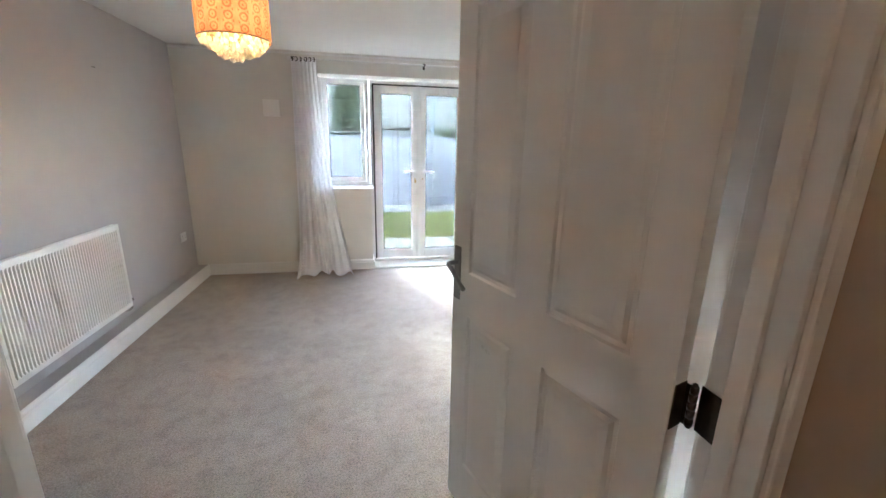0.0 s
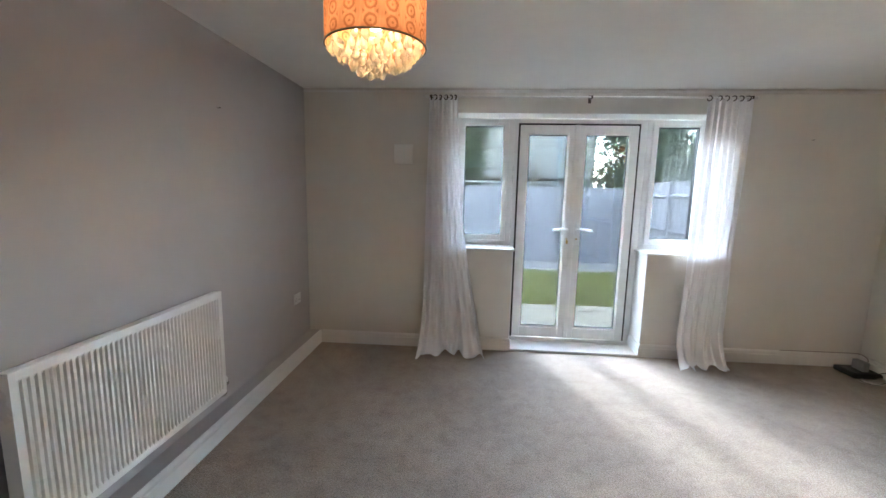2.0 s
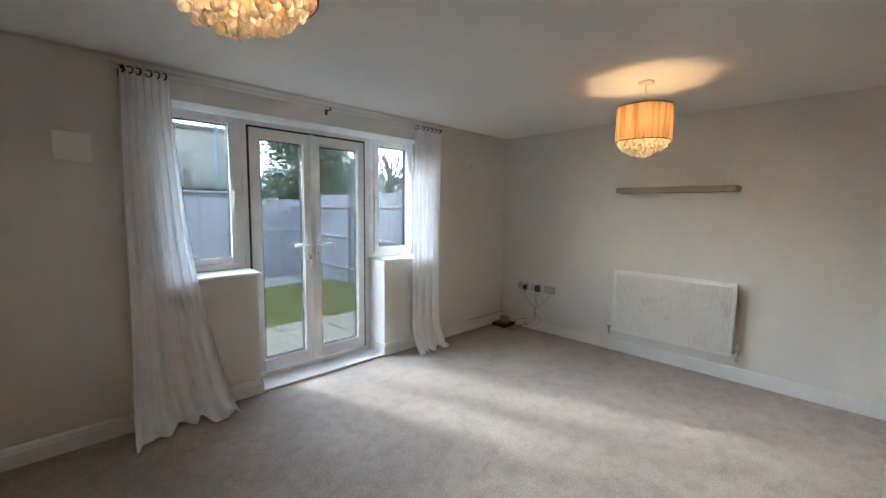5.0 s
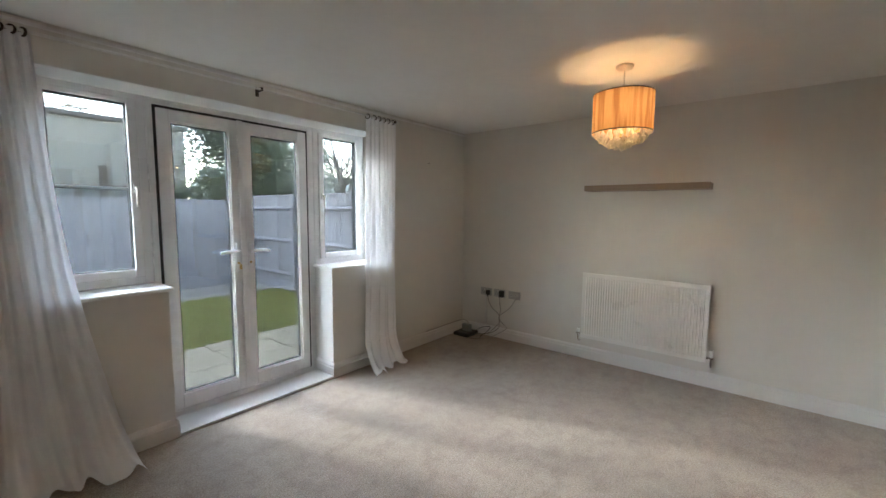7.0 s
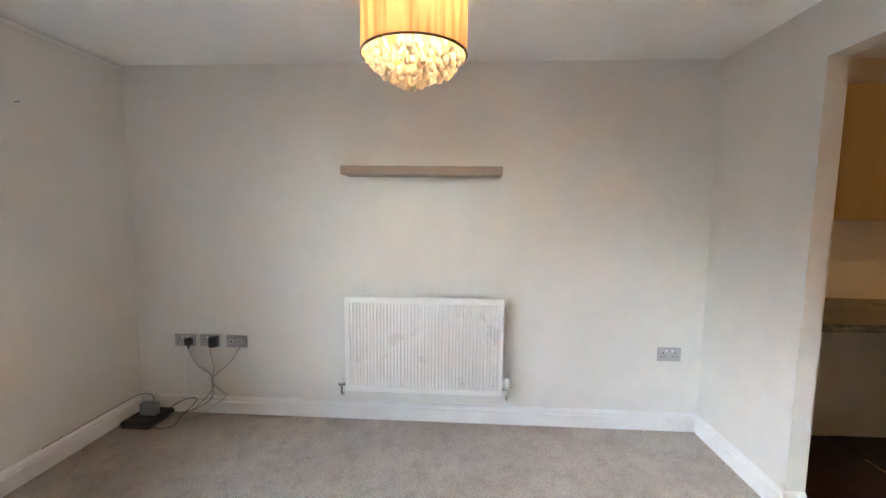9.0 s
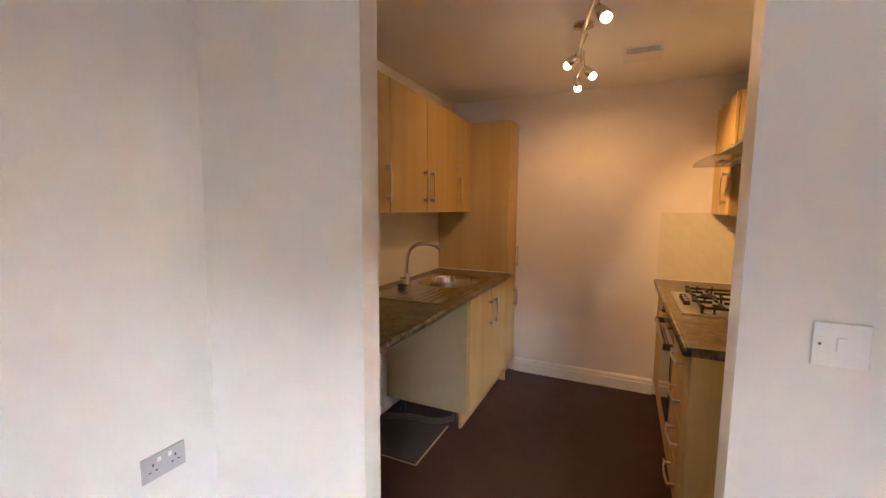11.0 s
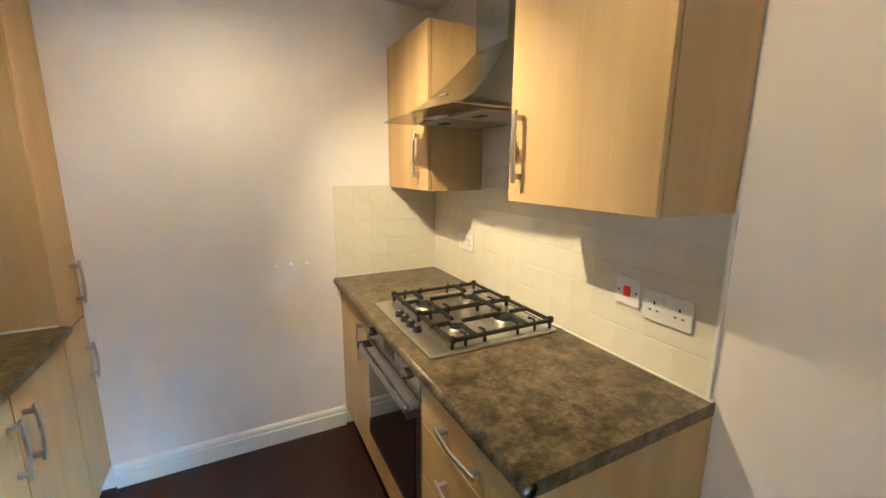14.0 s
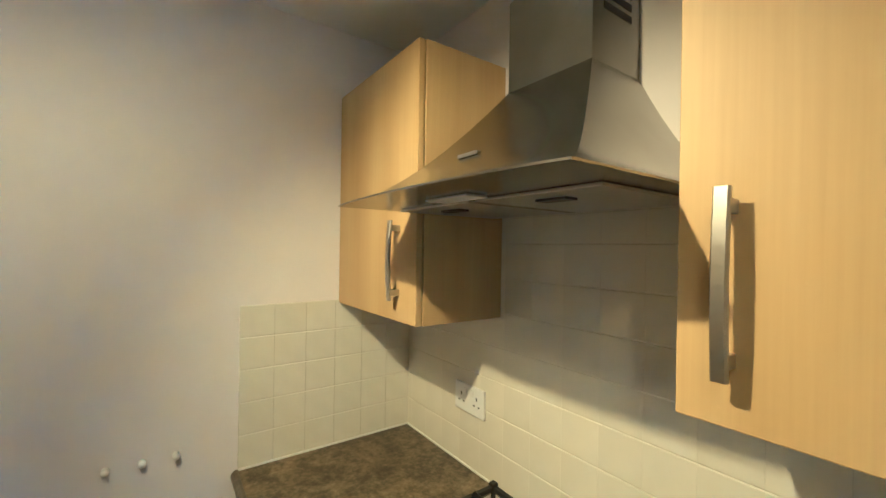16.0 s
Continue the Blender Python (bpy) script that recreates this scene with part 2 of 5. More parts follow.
def crystal_mat():
    m, nt, b = tree_of("glass_crystal")
    nt.nodes.remove(b)
    tp, gl, tl = nt.nodes.new("ShaderNodeBsdfTransparent"), nt.nodes.new("ShaderNodeBsdfGlossy"), nt.nodes.new("ShaderNodeBsdfTranslucent")
    gl.inputs["Roughness"].default_value = 0.06
    tl.inputs[0].default_value = (0.95, 0.9, 0.8, 1)
    fr = nt.nodes.new("ShaderNodeFresnel")
    fr.inputs[0].default_value = 1.7
    m1, m2 = nt.nodes.new("ShaderNodeMixShader"), nt.nodes.new("ShaderNodeMixShader")
    m1.inputs[0].default_value = 0.6
    nt.links.new(tp.outputs[0], m1.inputs[1])
    nt.links.new(tl.outputs[0], m1.inputs[2])
    nt.links.new(fr.outputs[0], m2.inputs[0])
    nt.links.new(m1.outputs[0], m2.inputs[1])
    nt.links.new(gl.outputs[0], m2.inputs[2])
    nt.links.new(m2.outputs[0], nt.nodes["Material Output"].inputs[0])
    return m


def glass_mat():
    m, nt, b = tree_of("darkened_window_glass")
    nt.nodes.remove(b)
    tp, gl = nt.nodes.new("ShaderNodeBsdfTransparent"), nt.nodes.new("ShaderNodeBsdfGlossy")
    # Pane colour darkened to hold down the brightness of the garden outside
    tp.inputs[0].default_value = (0.215, 0.221, 0.224, 1)
    gl.inputs["Roughness"].default_value = 0.01
    fr = nt.nodes.new("ShaderNodeFresnel")
    fr.inputs[0].default_value = 1.45
    mx = nt.nodes.new("ShaderNodeMixShader")
    nt.links.new(fr.outputs[0], mx.inputs[0])
    nt.links.new(tp.outputs[0], mx.inputs[1])
    nt.links.new(gl.outputs[0], mx.inputs[2])
    nt.links.new(mx.outputs[0], nt.nodes["Material Output"].inputs[0])
    return m


def glow_mat(name, c, strength):
    m, nt, b = tree_of(name)
    b.inputs["Base Color"].default_value = (0.9, 0.85, 0.7, 1)
    b.inputs["Emission Color"].default_value = (*c, 1)
    b.inputs["Emission Strength"].default_value = strength
    return m


CARPET, WORKTOP, VOILE, CRYSTAL, GLASS = carpet_mat(), worktop_mat(), curtain_mat(), crystal_mat(), glass_mat()
SHADE_DAMASK = damask_mat(-0.43, 2.45, 1.985)
SHADE_PLEAT = shade_mat("pleated_shade", (0.42, 0.225, 0.105), (0.62, 0.39, 0.20), (1, 1, 0.06), 26)
SPOT_BULB = glow_mat("lit_spot", (1.0, 0.62, 0.28), SPOT_GLOW)
BULB = glow_mat("lit_bulb", (1.0, 0.64, 0.30), BULB_GLOW)
FENCE = mat("lilac_grey_fence", (0.275, 0.262, 0.28), 0.8, var=0.14, big=1.2, small=14, bumps=0.4, bscale=60, dist=0.003, spread=0.10)
GRAVEL = mat("gravel", (0.34, 0.30, 0.265), 0.9, var=0.35, big=4, small=60, bumps=0.3, spread=0.3)
SLAB = mat("paving_slab", (0.29, 0.24, 0.165), 0.85, var=0.16, big=2.5, small=30, bumps=0.4, bscale=90, dist=0.003, spread=0.12)
SOIL = mat("lawn_soil", (0.125, 0.12, 0.055), 0.95, var=0.4, big=2, small=18, bumps=0.6, bscale=40, dist=0.01)
RENDERED = mat("pale_render", (0.27, 0.26, 0.235), 0.9, var=0.14, big=0.5, small=6, bumps=0.3, bscale=40)
ROOF = mat("grey_roof", (0.12, 0.115, 0.11), 0.85, var=0.25, big=1, small=12, bumps=0.4, bscale=30)
BARK = mat("bark", (0.11, 0.09, 0.07), 0.9, var=0.3, big=3, small=25, bumps=0.8, bscale=40, dist=0.01)
BARE_TWIG = mat("bare_twig", (0.15, 0.125, 0.105), 0.9, var=0.3, small=20)


def leaf_mat(name, a, c):
    m, nt, b = tree_of(name)
    g = nt.nodes.new("ShaderNodeNewGeometry")
    clump = ramp(nt, noise_node(nt, 6.5, 6, rough=0.7), (0.36, (0.42, 0.38, 0.30)), (0.56, (1, 1, 1)))
    nt.links.new(mix(nt, ramp(nt, g.outputs["Random Per Island"], (0.0, a), (1.0, c)), clump, 0.9, "MULTIPLY"), b.inputs["Base Color"])
    b.inputs["Roughness"].default_value = 0.4
    return m


LEAF = leaf_mat("evergreen_leaf", (0.025, 0.036, 0.020), (0.15, 0.17, 0.095))
GRASS = leaf_mat("grass_blade", (0.17, 0.185, 0.045), (0.50, 0.47, 0.16))

# ---- building helpers ----
ORIGIN = {}


def finish(name, bm, material, smooth=False):
    me = bpy.data.meshes.new(name)
    bm.normal_update()
    bm.to_mesh(me)
    bm.free()
    me.materials.append(material)
    if smooth:
        for p in me.polygons:
            p.use_smooth = True
    return me


def part(name, bm, material, parent, label="", smooth=False):
    ob = new(name, finish(name, bm, material, smooth))
    ob.parent = parent
    ob.matrix_parent_inverse = ORIGIN.get(parent.name, Matrix()).inverted()
    if label:
        ob["label"] = label
    return ob


def thing(name, at, label, category, group=""):
    ob = new(name)
    ob.location = at
    ob.empty_display_size = 0.1
    ORIGIN[ob.name] = Matrix.Translation(at)
    return tagged(ob, label, category, group)


def setting(name, bm, material, label="", category="", smooth=False):
    return tagged(new(name, finish(name, bm, material, smooth)), label, category, "", "structure")


def box(x0, x1, y0, y1, z0, z1, bevel=0.0, seg=2, bm=None):
    """A box between two corners, its edges rounded by bevel; added to bm if that is given."""
    b = bmesh.new()
    bmesh.ops.create_cube(b, size=1)
    for v in b.verts:
        v.co = ((x0 + x1) / 2 + v.co.x * (x1 - x0), (y0 + y1) / 2 + v.co.y * (y1 - y0), (z0 + z1) / 2 + v.co.z * (z1 - z0))
    if bevel:
        bmesh.ops.bevel(b, geom=b.edges[:], offset=bevel, segments=seg, affect="EDGES", profile=0.5)
    return join(bm, b)


def join(bm, b):
    if bm is None:
        return b
    me = bpy.data.meshes.new("tmp")
    b.to_mesh(me)
    b.free()
    bm.from_mesh(me)
    bpy.data.meshes.remove(me)
    return bm


def boxes(*rows, bevel=0.0):
    bm = bmesh.new()
    for r in rows:
        box(*r, bevel=bevel, bm=bm)
    return bm


def lathe(profile, at=(0, 0, 0), n=24, axis="z", bm=None, cap=True):
    """Turns rows of (radius, height) round an axis."""
    b = bmesh.new()
    rings = []
    for r, h in profile:
        ring = []
        for i in range(n):
            a = 2 * math.pi * i / n
            p = (r * math.cos(a), r * math.sin(a), h)
            p = {"z": p, "x": (p[2], p[0], p[1]), "y": (p[0], p[2], p[1])}[axis]
            ring.append(b.verts.new((p[0] + at[0], p[1] + at[1], p[2] + at[2])))
        rings.append(ring)
    for a, c in zip(rings, rings[1:]):
        for i in range(n):
            b.faces.new((a[i], a[(i + 1) % n], c[(i + 1) % n], c[i]))
    for ring in (rings[0], rings[-1]):
        if cap and (ring[0].co - ring[n // 2].co).length > 1e-4:
            b.faces.new(ring)
    bmesh.ops.recalc_face_normals(b, faces=b.faces[:])
    return join(bm, b)


def tube(points, r, n=8, bm=None, taper=1.0, smooth_steps=0):
    """A round bar along a line of points."""
    pts = [Vector(p) for p in points]
    for _ in range(smooth_steps):
        q = [pts[0]]
        for a, c in zip(pts, pts[1:]):
            q += [a.lerp(c, 0.25), a.lerp(c, 0.75)]
        pts = q + [pts[-1]]
    b = bmesh.new()
    rings, side = [], None
    for i, p in enumerate(pts):
        d = (pts[min(i + 1, len(pts) - 1)] - pts[max(i - 1, 0)]).normalized()
        if side is None:
            side = d.orthogonal().normalized()
        side = (side - d * side.dot(d)).normalized()
        up = d.cross(side)
        k = r * (1 + (taper - 1) * i / (len(pts) - 1))
        rings.append([b.verts.new(p + side * (k * math.cos(2 * math.pi * j / n)) + up * (k * math.sin(2 * math.pi * j / n))) for j in range(n)])
    for a, c in zip(rings, rings[1:]):
        for j in range(n):
            b.faces.new((a[j], a[(j + 1) % n], c[(j + 1) % n], c[j]))
    b.faces.new(rings[0][::-1])
    b.faces.new(rings[-1])
    bmesh.ops.recalc_face_normals(b, faces=b.faces[:])
    return join(bm, b)


def extrude(profile, p0, p1, out):
    """Sweeps a profile of (distance from the wall, height) from p0 to p1; out points away from the wall."""
    b = bmesh.new()
    ends = [[b.verts.new((p[0] + out[0] * d, p[1] + out[1] * d, p[2] + h)) for d, h in profile] for p in (p0, p1)]
    n = len(profile)
    for i in range(n):
        b.faces.new((ends[0][i], ends[0][(i + 1) % n], ends[1][(i + 1) % n], ends[1][i]))
    b.faces.new(ends[0][::-1])
    b.faces.new(ends[1])
    bmesh.ops.recalc_face_normals(b, faces=b.faces[:])
    return b


def frame_bm(x0, x1, y0, y1, z0, z1, w, bevel=0.006, wb=None, wt=None):
    """A rectangular frame in the x-z plane with members w wide (bottom wb, top wt)."""
    wb, wt = wb or w, wt or w
    return boxes((x0, x0 + w, y0, y1, z0, z1), (x1 - w, x1, y0, y1, z0, z1),
                 (x0 + w, x1 - w, y0, y1, z0, z0 + wb), (x0 + w, x1 - w, y0, y1, z1 - wt, z1), bevel=bevel)


# ---- plan ----
XL, XR, YF, YD, YS = -1.59, 3.40, 4.52, 0.43, 0.715
XW, YB, H = 1.085, -1.66, 2.355
YFD = 4.77
OX0, OX1, OTOP = 1.70, 2.668, 2.103
DX0, DX1 = 0.316, 1.513
WX0, WX1, WHEAD, SILL = -0.24, 2.07, 2.155, 0.945
HX0, HX1, HTOP = -0.225, 0.885, 1.99
HY = 0.31

# floors
setting("floor_living", boxes((XL - 0.1, 1.03, HY - 2.0, YF + 0.26, -0.12, 0.0), (1.03, XR + 0.1, YS - 0.08, YF + 0.26, -0.12, 0.0)), CARPET,
        "worn beige cut-pile carpet with footmarks and spots", "carpet")
setting("floor_kitchen", boxes((1.03, XR + 0.1, YB - 0.1, YS - 0.08, -0.12, 0.002)), VINYL, "dark brown vinyl kitchen flooring", "floor")
setting("floor_bare_patch", boxes((2.93, XR, -0.55, -0.12, 0.002, 0.006)), BARE, "bare dark floor patch in the appliance space", "floor")
setting("floor_edge_strip", boxes((2.921, 2.93, -0.55, -0.105, 0.002, 0.006), (2.93, 3.15, -0.114, -0.105, 0.002, 0.006)), CARCASS, "cream strip along the cut vinyl edge", "trim")
setting("threshold", boxes((OX0, OX1, YS - 0.10, YS - 0.065, 0.002, 0.008), bevel=0.002), BRONZE, "dark metal strip between carpet and vinyl", "trim")

# ceiling
setting("ceiling", boxes((XL - 0.1, XR + 0.1, YB - 0.1, YF + 0.3, H, H + 0.12)), CEILING, "plain white painted ceiling", "ceiling")

# walls
setting("wall_west", boxes((XL - 0.12, XL, HY - 2.0, YF + 0.3, 0, H)), GREY_PAINT, "grey mauve painted feature wall", "wall")
setting("wall_east", boxes((XR, XR + 0.12, YB - 0.1, YF + 0.3, 0, H)), PAINT, "cream painted wall", "wall")
setting("wall_north", boxes(
    (XL, WX0, YF, YF + 0.3, 0, H), (WX1, XR, YF, YF + 0.3, 0, H),
    (WX0, DX0, YF, YF + 0.3, 0, SILL), (DX1, WX1, YF, YF + 0.3, 0, SILL),
    (WX0, WX1, YF, YF + 0.3, WHEAD, H)), PAINT, "cream painted wall around the garden doors", "wall")
setting("wall_partition", boxes(
    (0.985, OX0, YS - 0.09, YS, 0, H), (OX1, XR, YS - 0.09, YS, 0, H), (OX0, OX1, YS - 0.09, YS, OTOP, H)),
    PAINT, "white painted partition with the kitchen opening", "wall")
setting("wall_kitchen_west", boxes((0.985, XW, YB, YS - 0.09, 0, H)), KITCHEN_PAINT, "pale painted kitchen wall", "wall")
setting("wall_kitchen_south", boxes((0.985, XR, YB - 0.12, YB, 0, H)), KITCHEN_PAINT, "pale painted kitchen end wall", "wall")
setting("wall_hall", boxes((XL, HX0 - 0.03, HY, YD, 0, H), (HX1 + 0.03, 0.985, HY, YD, 0, H), (HX0 - 0.03, HX1 + 0.03, HY, YD, HTOP + 0.03, H)),
        PAINT, "cream painted wall with the hall doorway", "wall")
setting("wall_hall_west", boxes((-0.62, -0.52, HY - 2.0, HY, 0, H)), HALL_BOUNCE_TAN, "hall wall coloured tan for darker, warmer bounced light", "wall")
setting("wall_hall_south", boxes((-0.52, 0.985, HY - 2.1, HY - 2.0, 0, H)), HALL_BOUNCE_TAN, "hall end wall coloured tan for darker, warmer bounced light", "wall")
setting("wall_hall_east", boxes((0.92, 0.985, HY - 2.0, HY, 0, H)), HALL_BOUNCE_TAN, "hall side wall coloured tan for darker, warmer bounced light", "wall")

SKIRT = [(0, 0), (0.018, 0), (0.018, 0.082), (0.013, 0.088), (0.013, 0.104), (0.007, 0.116), (0.0, 0.122)]


def skirting(*runs):
    for p0, p1, out in runs:
        setting("baseboard", extrude(SKIRT, (*p0, 0.0), (*p1, 0.0), out), GLOSS_WHITE, "white gloss moulded skirting board", "skirting board")


BX = -1.487
setting("pipe_boxing", boxes((XL, BX, YD, YF, 0, 0.118), bevel=0.002), GREY_PAINT, "low grey painted pipe boxing along the wall", "boxing")
skirting(((BX, YD), (BX, YF), (1, 0)), ((BX + 0.019, YF), (DX0, YF), (0, -1)), ((DX1, YF), (XR - 0.019, YF), (0, -1)),
         ((XR, YF), (XR, YS), (-1, 0)), ((XR - 0.019, YS), (OX1 - 0.001, YS), (0, 1)), ((OX1, YS + 0.018), (OX1, YS - 0.09), (-1, 0)),
         ((OX0 + 0.001, YS), (1.0, YS), (0, 1)), ((OX0, YS + 0.018), (OX0, YS - 0.09), (1, 0)),
         ((2.77, YB), (1.68, YB), (0, 1)), ((BX + 0.019, YD), (HX0 - 0.1, YD), (0, 1)), ((XW, YS - 0.09), (XW, 0.002), (1, 0)),
         ((DX1, YFD), (DX1, YF - 0.018), (-1, 0)), ((DX0, YFD), (DX0, YF - 0.018), (1, 0)))
setting("cable_trunking", boxes((XL, XR, YF - 0.012, YF, H - 0.034, H - 0.016), bevel=0.003), GLOSS_WHITE, "thin white trunking below the ceiling", "trim")

# ---- garden doors and windows ----
MX0, MX1 = 0.354, 1.457
FY0, FY1 = YFD, YFD + 0.07


def pane(name, x0, x1, z0, z1, parent, y=YFD + 0.035):
    ob = part(name, box(x0, x1, y, y + 0.024, z0, z1), GLASS, parent, "double-glazed pane darkened to dim the garden view")
    ob.visible_shadow = False
    return ob


french = tagged(thing("door_frame_garden", (0.9, YFD, 0), "white plastic frame of the garden doors", "door frame"), kind="structure")
part("jamb", boxes((DX0 + 0.002, MX0, FY0, FY1, 0.0, 2.15), bevel=0.004), UPVC, french)
part("jamb", boxes((MX1, DX1 - 0.002, FY0, FY1, 0.0, 2.15), bevel=0.004), UPVC, french)
part("head", boxes((MX0, MX1, FY0, FY1, 2.112, 2.15), bevel=0.004), UPVC, french)
part("sill", boxes((MX0, MX1, FY0 - 0.01, FY1, 0.0, 0.052), bevel=0.004), UPVC, french)
part("gasket", boxes((MX0 + 0.001, MX0 + 0.017, FY0 + 0.002, FY1, 0.053, 2.111), (MX1 - 0.017, MX1 - 0.001, FY0 + 0.002, FY1, 0.053, 2.111),
                     (MX0 + 0.017, MX1 - 0.017, FY0 + 0.002, FY1, 2.094, 2.111)), GASKET, french, "black rubber seal")


def lever_set(parent, x, side, y, key):
    """A lever on a long plate; side is the way it points along x."""
    part("handle_plate", box(x - 0.014, x + 0.014, y - 0.010, y, 0.985, 1.195, 0.004), UPVC, parent)
    h = part("lever", tube([(x, y - 0.008, 1.135), (x, y - 0.045, 1.135), (x + side * 0.02, y - 0.052, 1.136),
                            (x + side * 0.075, y - 0.05, 1.138), (x + side * 0.135, y - 0.044, 1.128)], 0.0115, 10, smooth_steps=2), LEVER, parent, "polished lever handle", True)
    part("lock_barrel", lathe([(0.0, -0.004), (0.008, -0.004), (0.009, 0.0), (0.009, 0.008)], (x, y - 0.014, 1.045), 12, "y"), BRASS, parent)
    if key:
        part("key", boxes((x - 0.002, x + 0.002, y - 0.045, y - 0.018, 1.040, 1.050), (x - 0.010, x + 0.010, y - 0.048, y - 0.044, 1.000, 1.038), bevel=0.001), BRASS, parent, "brass key in the lock")


def leaf(name, x0, x1, hx, side, key):
    d = tagged(thing(name, ((x0 + x1) / 2, YFD, 0.06), "closed white plastic garden door with one tall pane", "door", "pair of garden doors"), kind="structure")
    z0, z1, y0, y1 = 0.058, 2.094, YFD - 0.008, YFD + 0.055
    part("leaf_frame", frame_bm(x0, x1, y0, y1, z0, z1, 0.072, 0.005, wb=0.10, wt=0.075), UPVC, d)
    g = part("glazing_bead", frame_bm(x0 + 0.072, x1 - 0.072, y0 + 0.010, y1 - 0.01, z0 + 0.10, z1 - 0.075, 0.012, 0.003), UPVC, d)
    part("seal", frame_bm(x0 + 0.084, x1 - 0.084, y0 + 0.018, y1 - 0.02, z0 + 0.112, z1 - 0.087, 0.006, 0), GASKET, g, "black glazing seal")
    pane("pane", x0 + 0.086, x1 - 0.086, z0 + 0.114, z1 - 0.089, d, YFD + 0.018)
    lever_set(d, hx, side, y0, key)
    return d


leaf("door_1", MX0 + 0.017, 0.888, 0.845, -1, True)
leaf("door_2", 0.894, MX1 - 0.017, 0.937, 1, False)
tagged(part("astragal", boxes((0.868, 0.912, YFD - 0.022, YFD - 0.008, 0.06, 2.098), bevel=0.006), UPVC, french), "white plastic meeting strip")


def side_window(name, x0, x1, handle_x, bar):
    w = tagged(thing(name, ((x0 + x1) / 2, YFD, SILL), "closed white plastic casement window beside the doors", "window", "pair of side windows"), kind="structure")
    z0, z1 = 0.966, 2.15
    part("window_frame", frame_bm(x0, x1, FY0, FY1, z0, z1, 0.046, 0.004), UPVC, w)
    part("sash", frame_bm(x0 + 0.048, x1 - 0.048, FY0 - 0.012, FY1 - 0.01, z0 + 0.048, z1 - 0.036, 0.050, 0.005, wt=0.03), UPVC, w)
    part("seal", frame_bm(x0 + 0.098, x1 - 0.098, FY0 + 0.006, FY1 - 0.02, z0 + 0.098, z1 - 0.066, 0.006, 0), GASKET, w, "black glazing seal")
    pane("pane", x0 + 0.1, x1 - 0.1, z0 + 0.1, z1 - 0.068, w, FY0 + 0.018)
    if bar:
        part("glazing_bar", box(x0 + 0.104, x1 - 0.104, FY0 + 0.022, FY0 + 0.036, 1.562, 1.578, 0.002), UPVC, w)
    hy = FY0 - 0.012
    h = part("handle_base", box(handle_x - 0.012, handle_x + 0.012, hy - 0.012, hy, 1.54, 1.60, 0.004), UPVC, w)
    part("handle", tube([(handle_x, hy - 0.008, 1.575), (handle_x, hy - 0.035, 1.575), (handle_x, hy - 0.040, 1.545), (handle_x, hy - 0.034, 1.46)], 0.008, 8, smooth_steps=1), WHITE_PLASTIC, w, "white window handle", True)
    return w


side_window("window_1", WX0, DX0 - 0.001, DX0 - 0.075, True)
side_window("window_2", DX1 + 0.001, WX1, DX1 + 0.075, False)
for x0, x1 in ((WX0, DX0 + 0.022), (DX1 - 0.022, WX1)):
    setting("window_sill", box(x0, x1, YF - 0.035, YFD + 0.03, SILL, SILL + 0.021, 0.006), GLOSS_WHITE, "white gloss window board", "window sill")
for x, s in ((DX0, -1), (DX1, 1)):
    setting("reveal_lining", boxes((min(x, x - s * 0.004), max(x, x - s * 0.004), YF + 0.002, YFD, 0.124, SILL)), GLOSS_WHITE, "white painted door reveal", "trim")
setting("reveal_head", boxes((WX0, WX1, YF + 0.002, YFD, WHEAD - 0.004, WHEAD)), GLOSS_WHITE, "white painted head of the opening", "trim")
setting("door_threshold_board", box(DX0 + 0.001, DX1 - 0.001, YF - 0.012, YFD - 0.01, 0.0, 0.018, 0.004), GLOSS_WHITE, "white painted threshold board", "trim")

# ---- curtains ----
rod = thing("curtain_rod", (0.9, 4.455, 2.275), "thin cream metal curtain rod with a centre bracket", "curtain rod")
RY = 4.452
part("pole", lathe([(0.0075, -0.47), (0.0075, 2.22)], (0, RY, 2.272), 10, "x"), GLOSS_WHITE, rod, "", True)
for x in (-0.47, 2.22):
    part("finial", lathe([(0.002, -0.018), (0.013, -0.012), (0.015, 0.0), (0.013, 0.012), (0.002, 0.018)], (x, RY, 2.272), 12, "x"), GLOSS_WHITE, rod, "", True)
for x in (-0.44, 0.913, 2.19):
    part("bracket", boxes((x - 0.007, x + 0.007, RY - 0.010, YF, 2.262, 2.285), (x - 0.012, x + 0.012, YF - 0.006, YF, 2.235, 2.30), bevel=0.002), BRONZE, rod, "dark metal bracket")


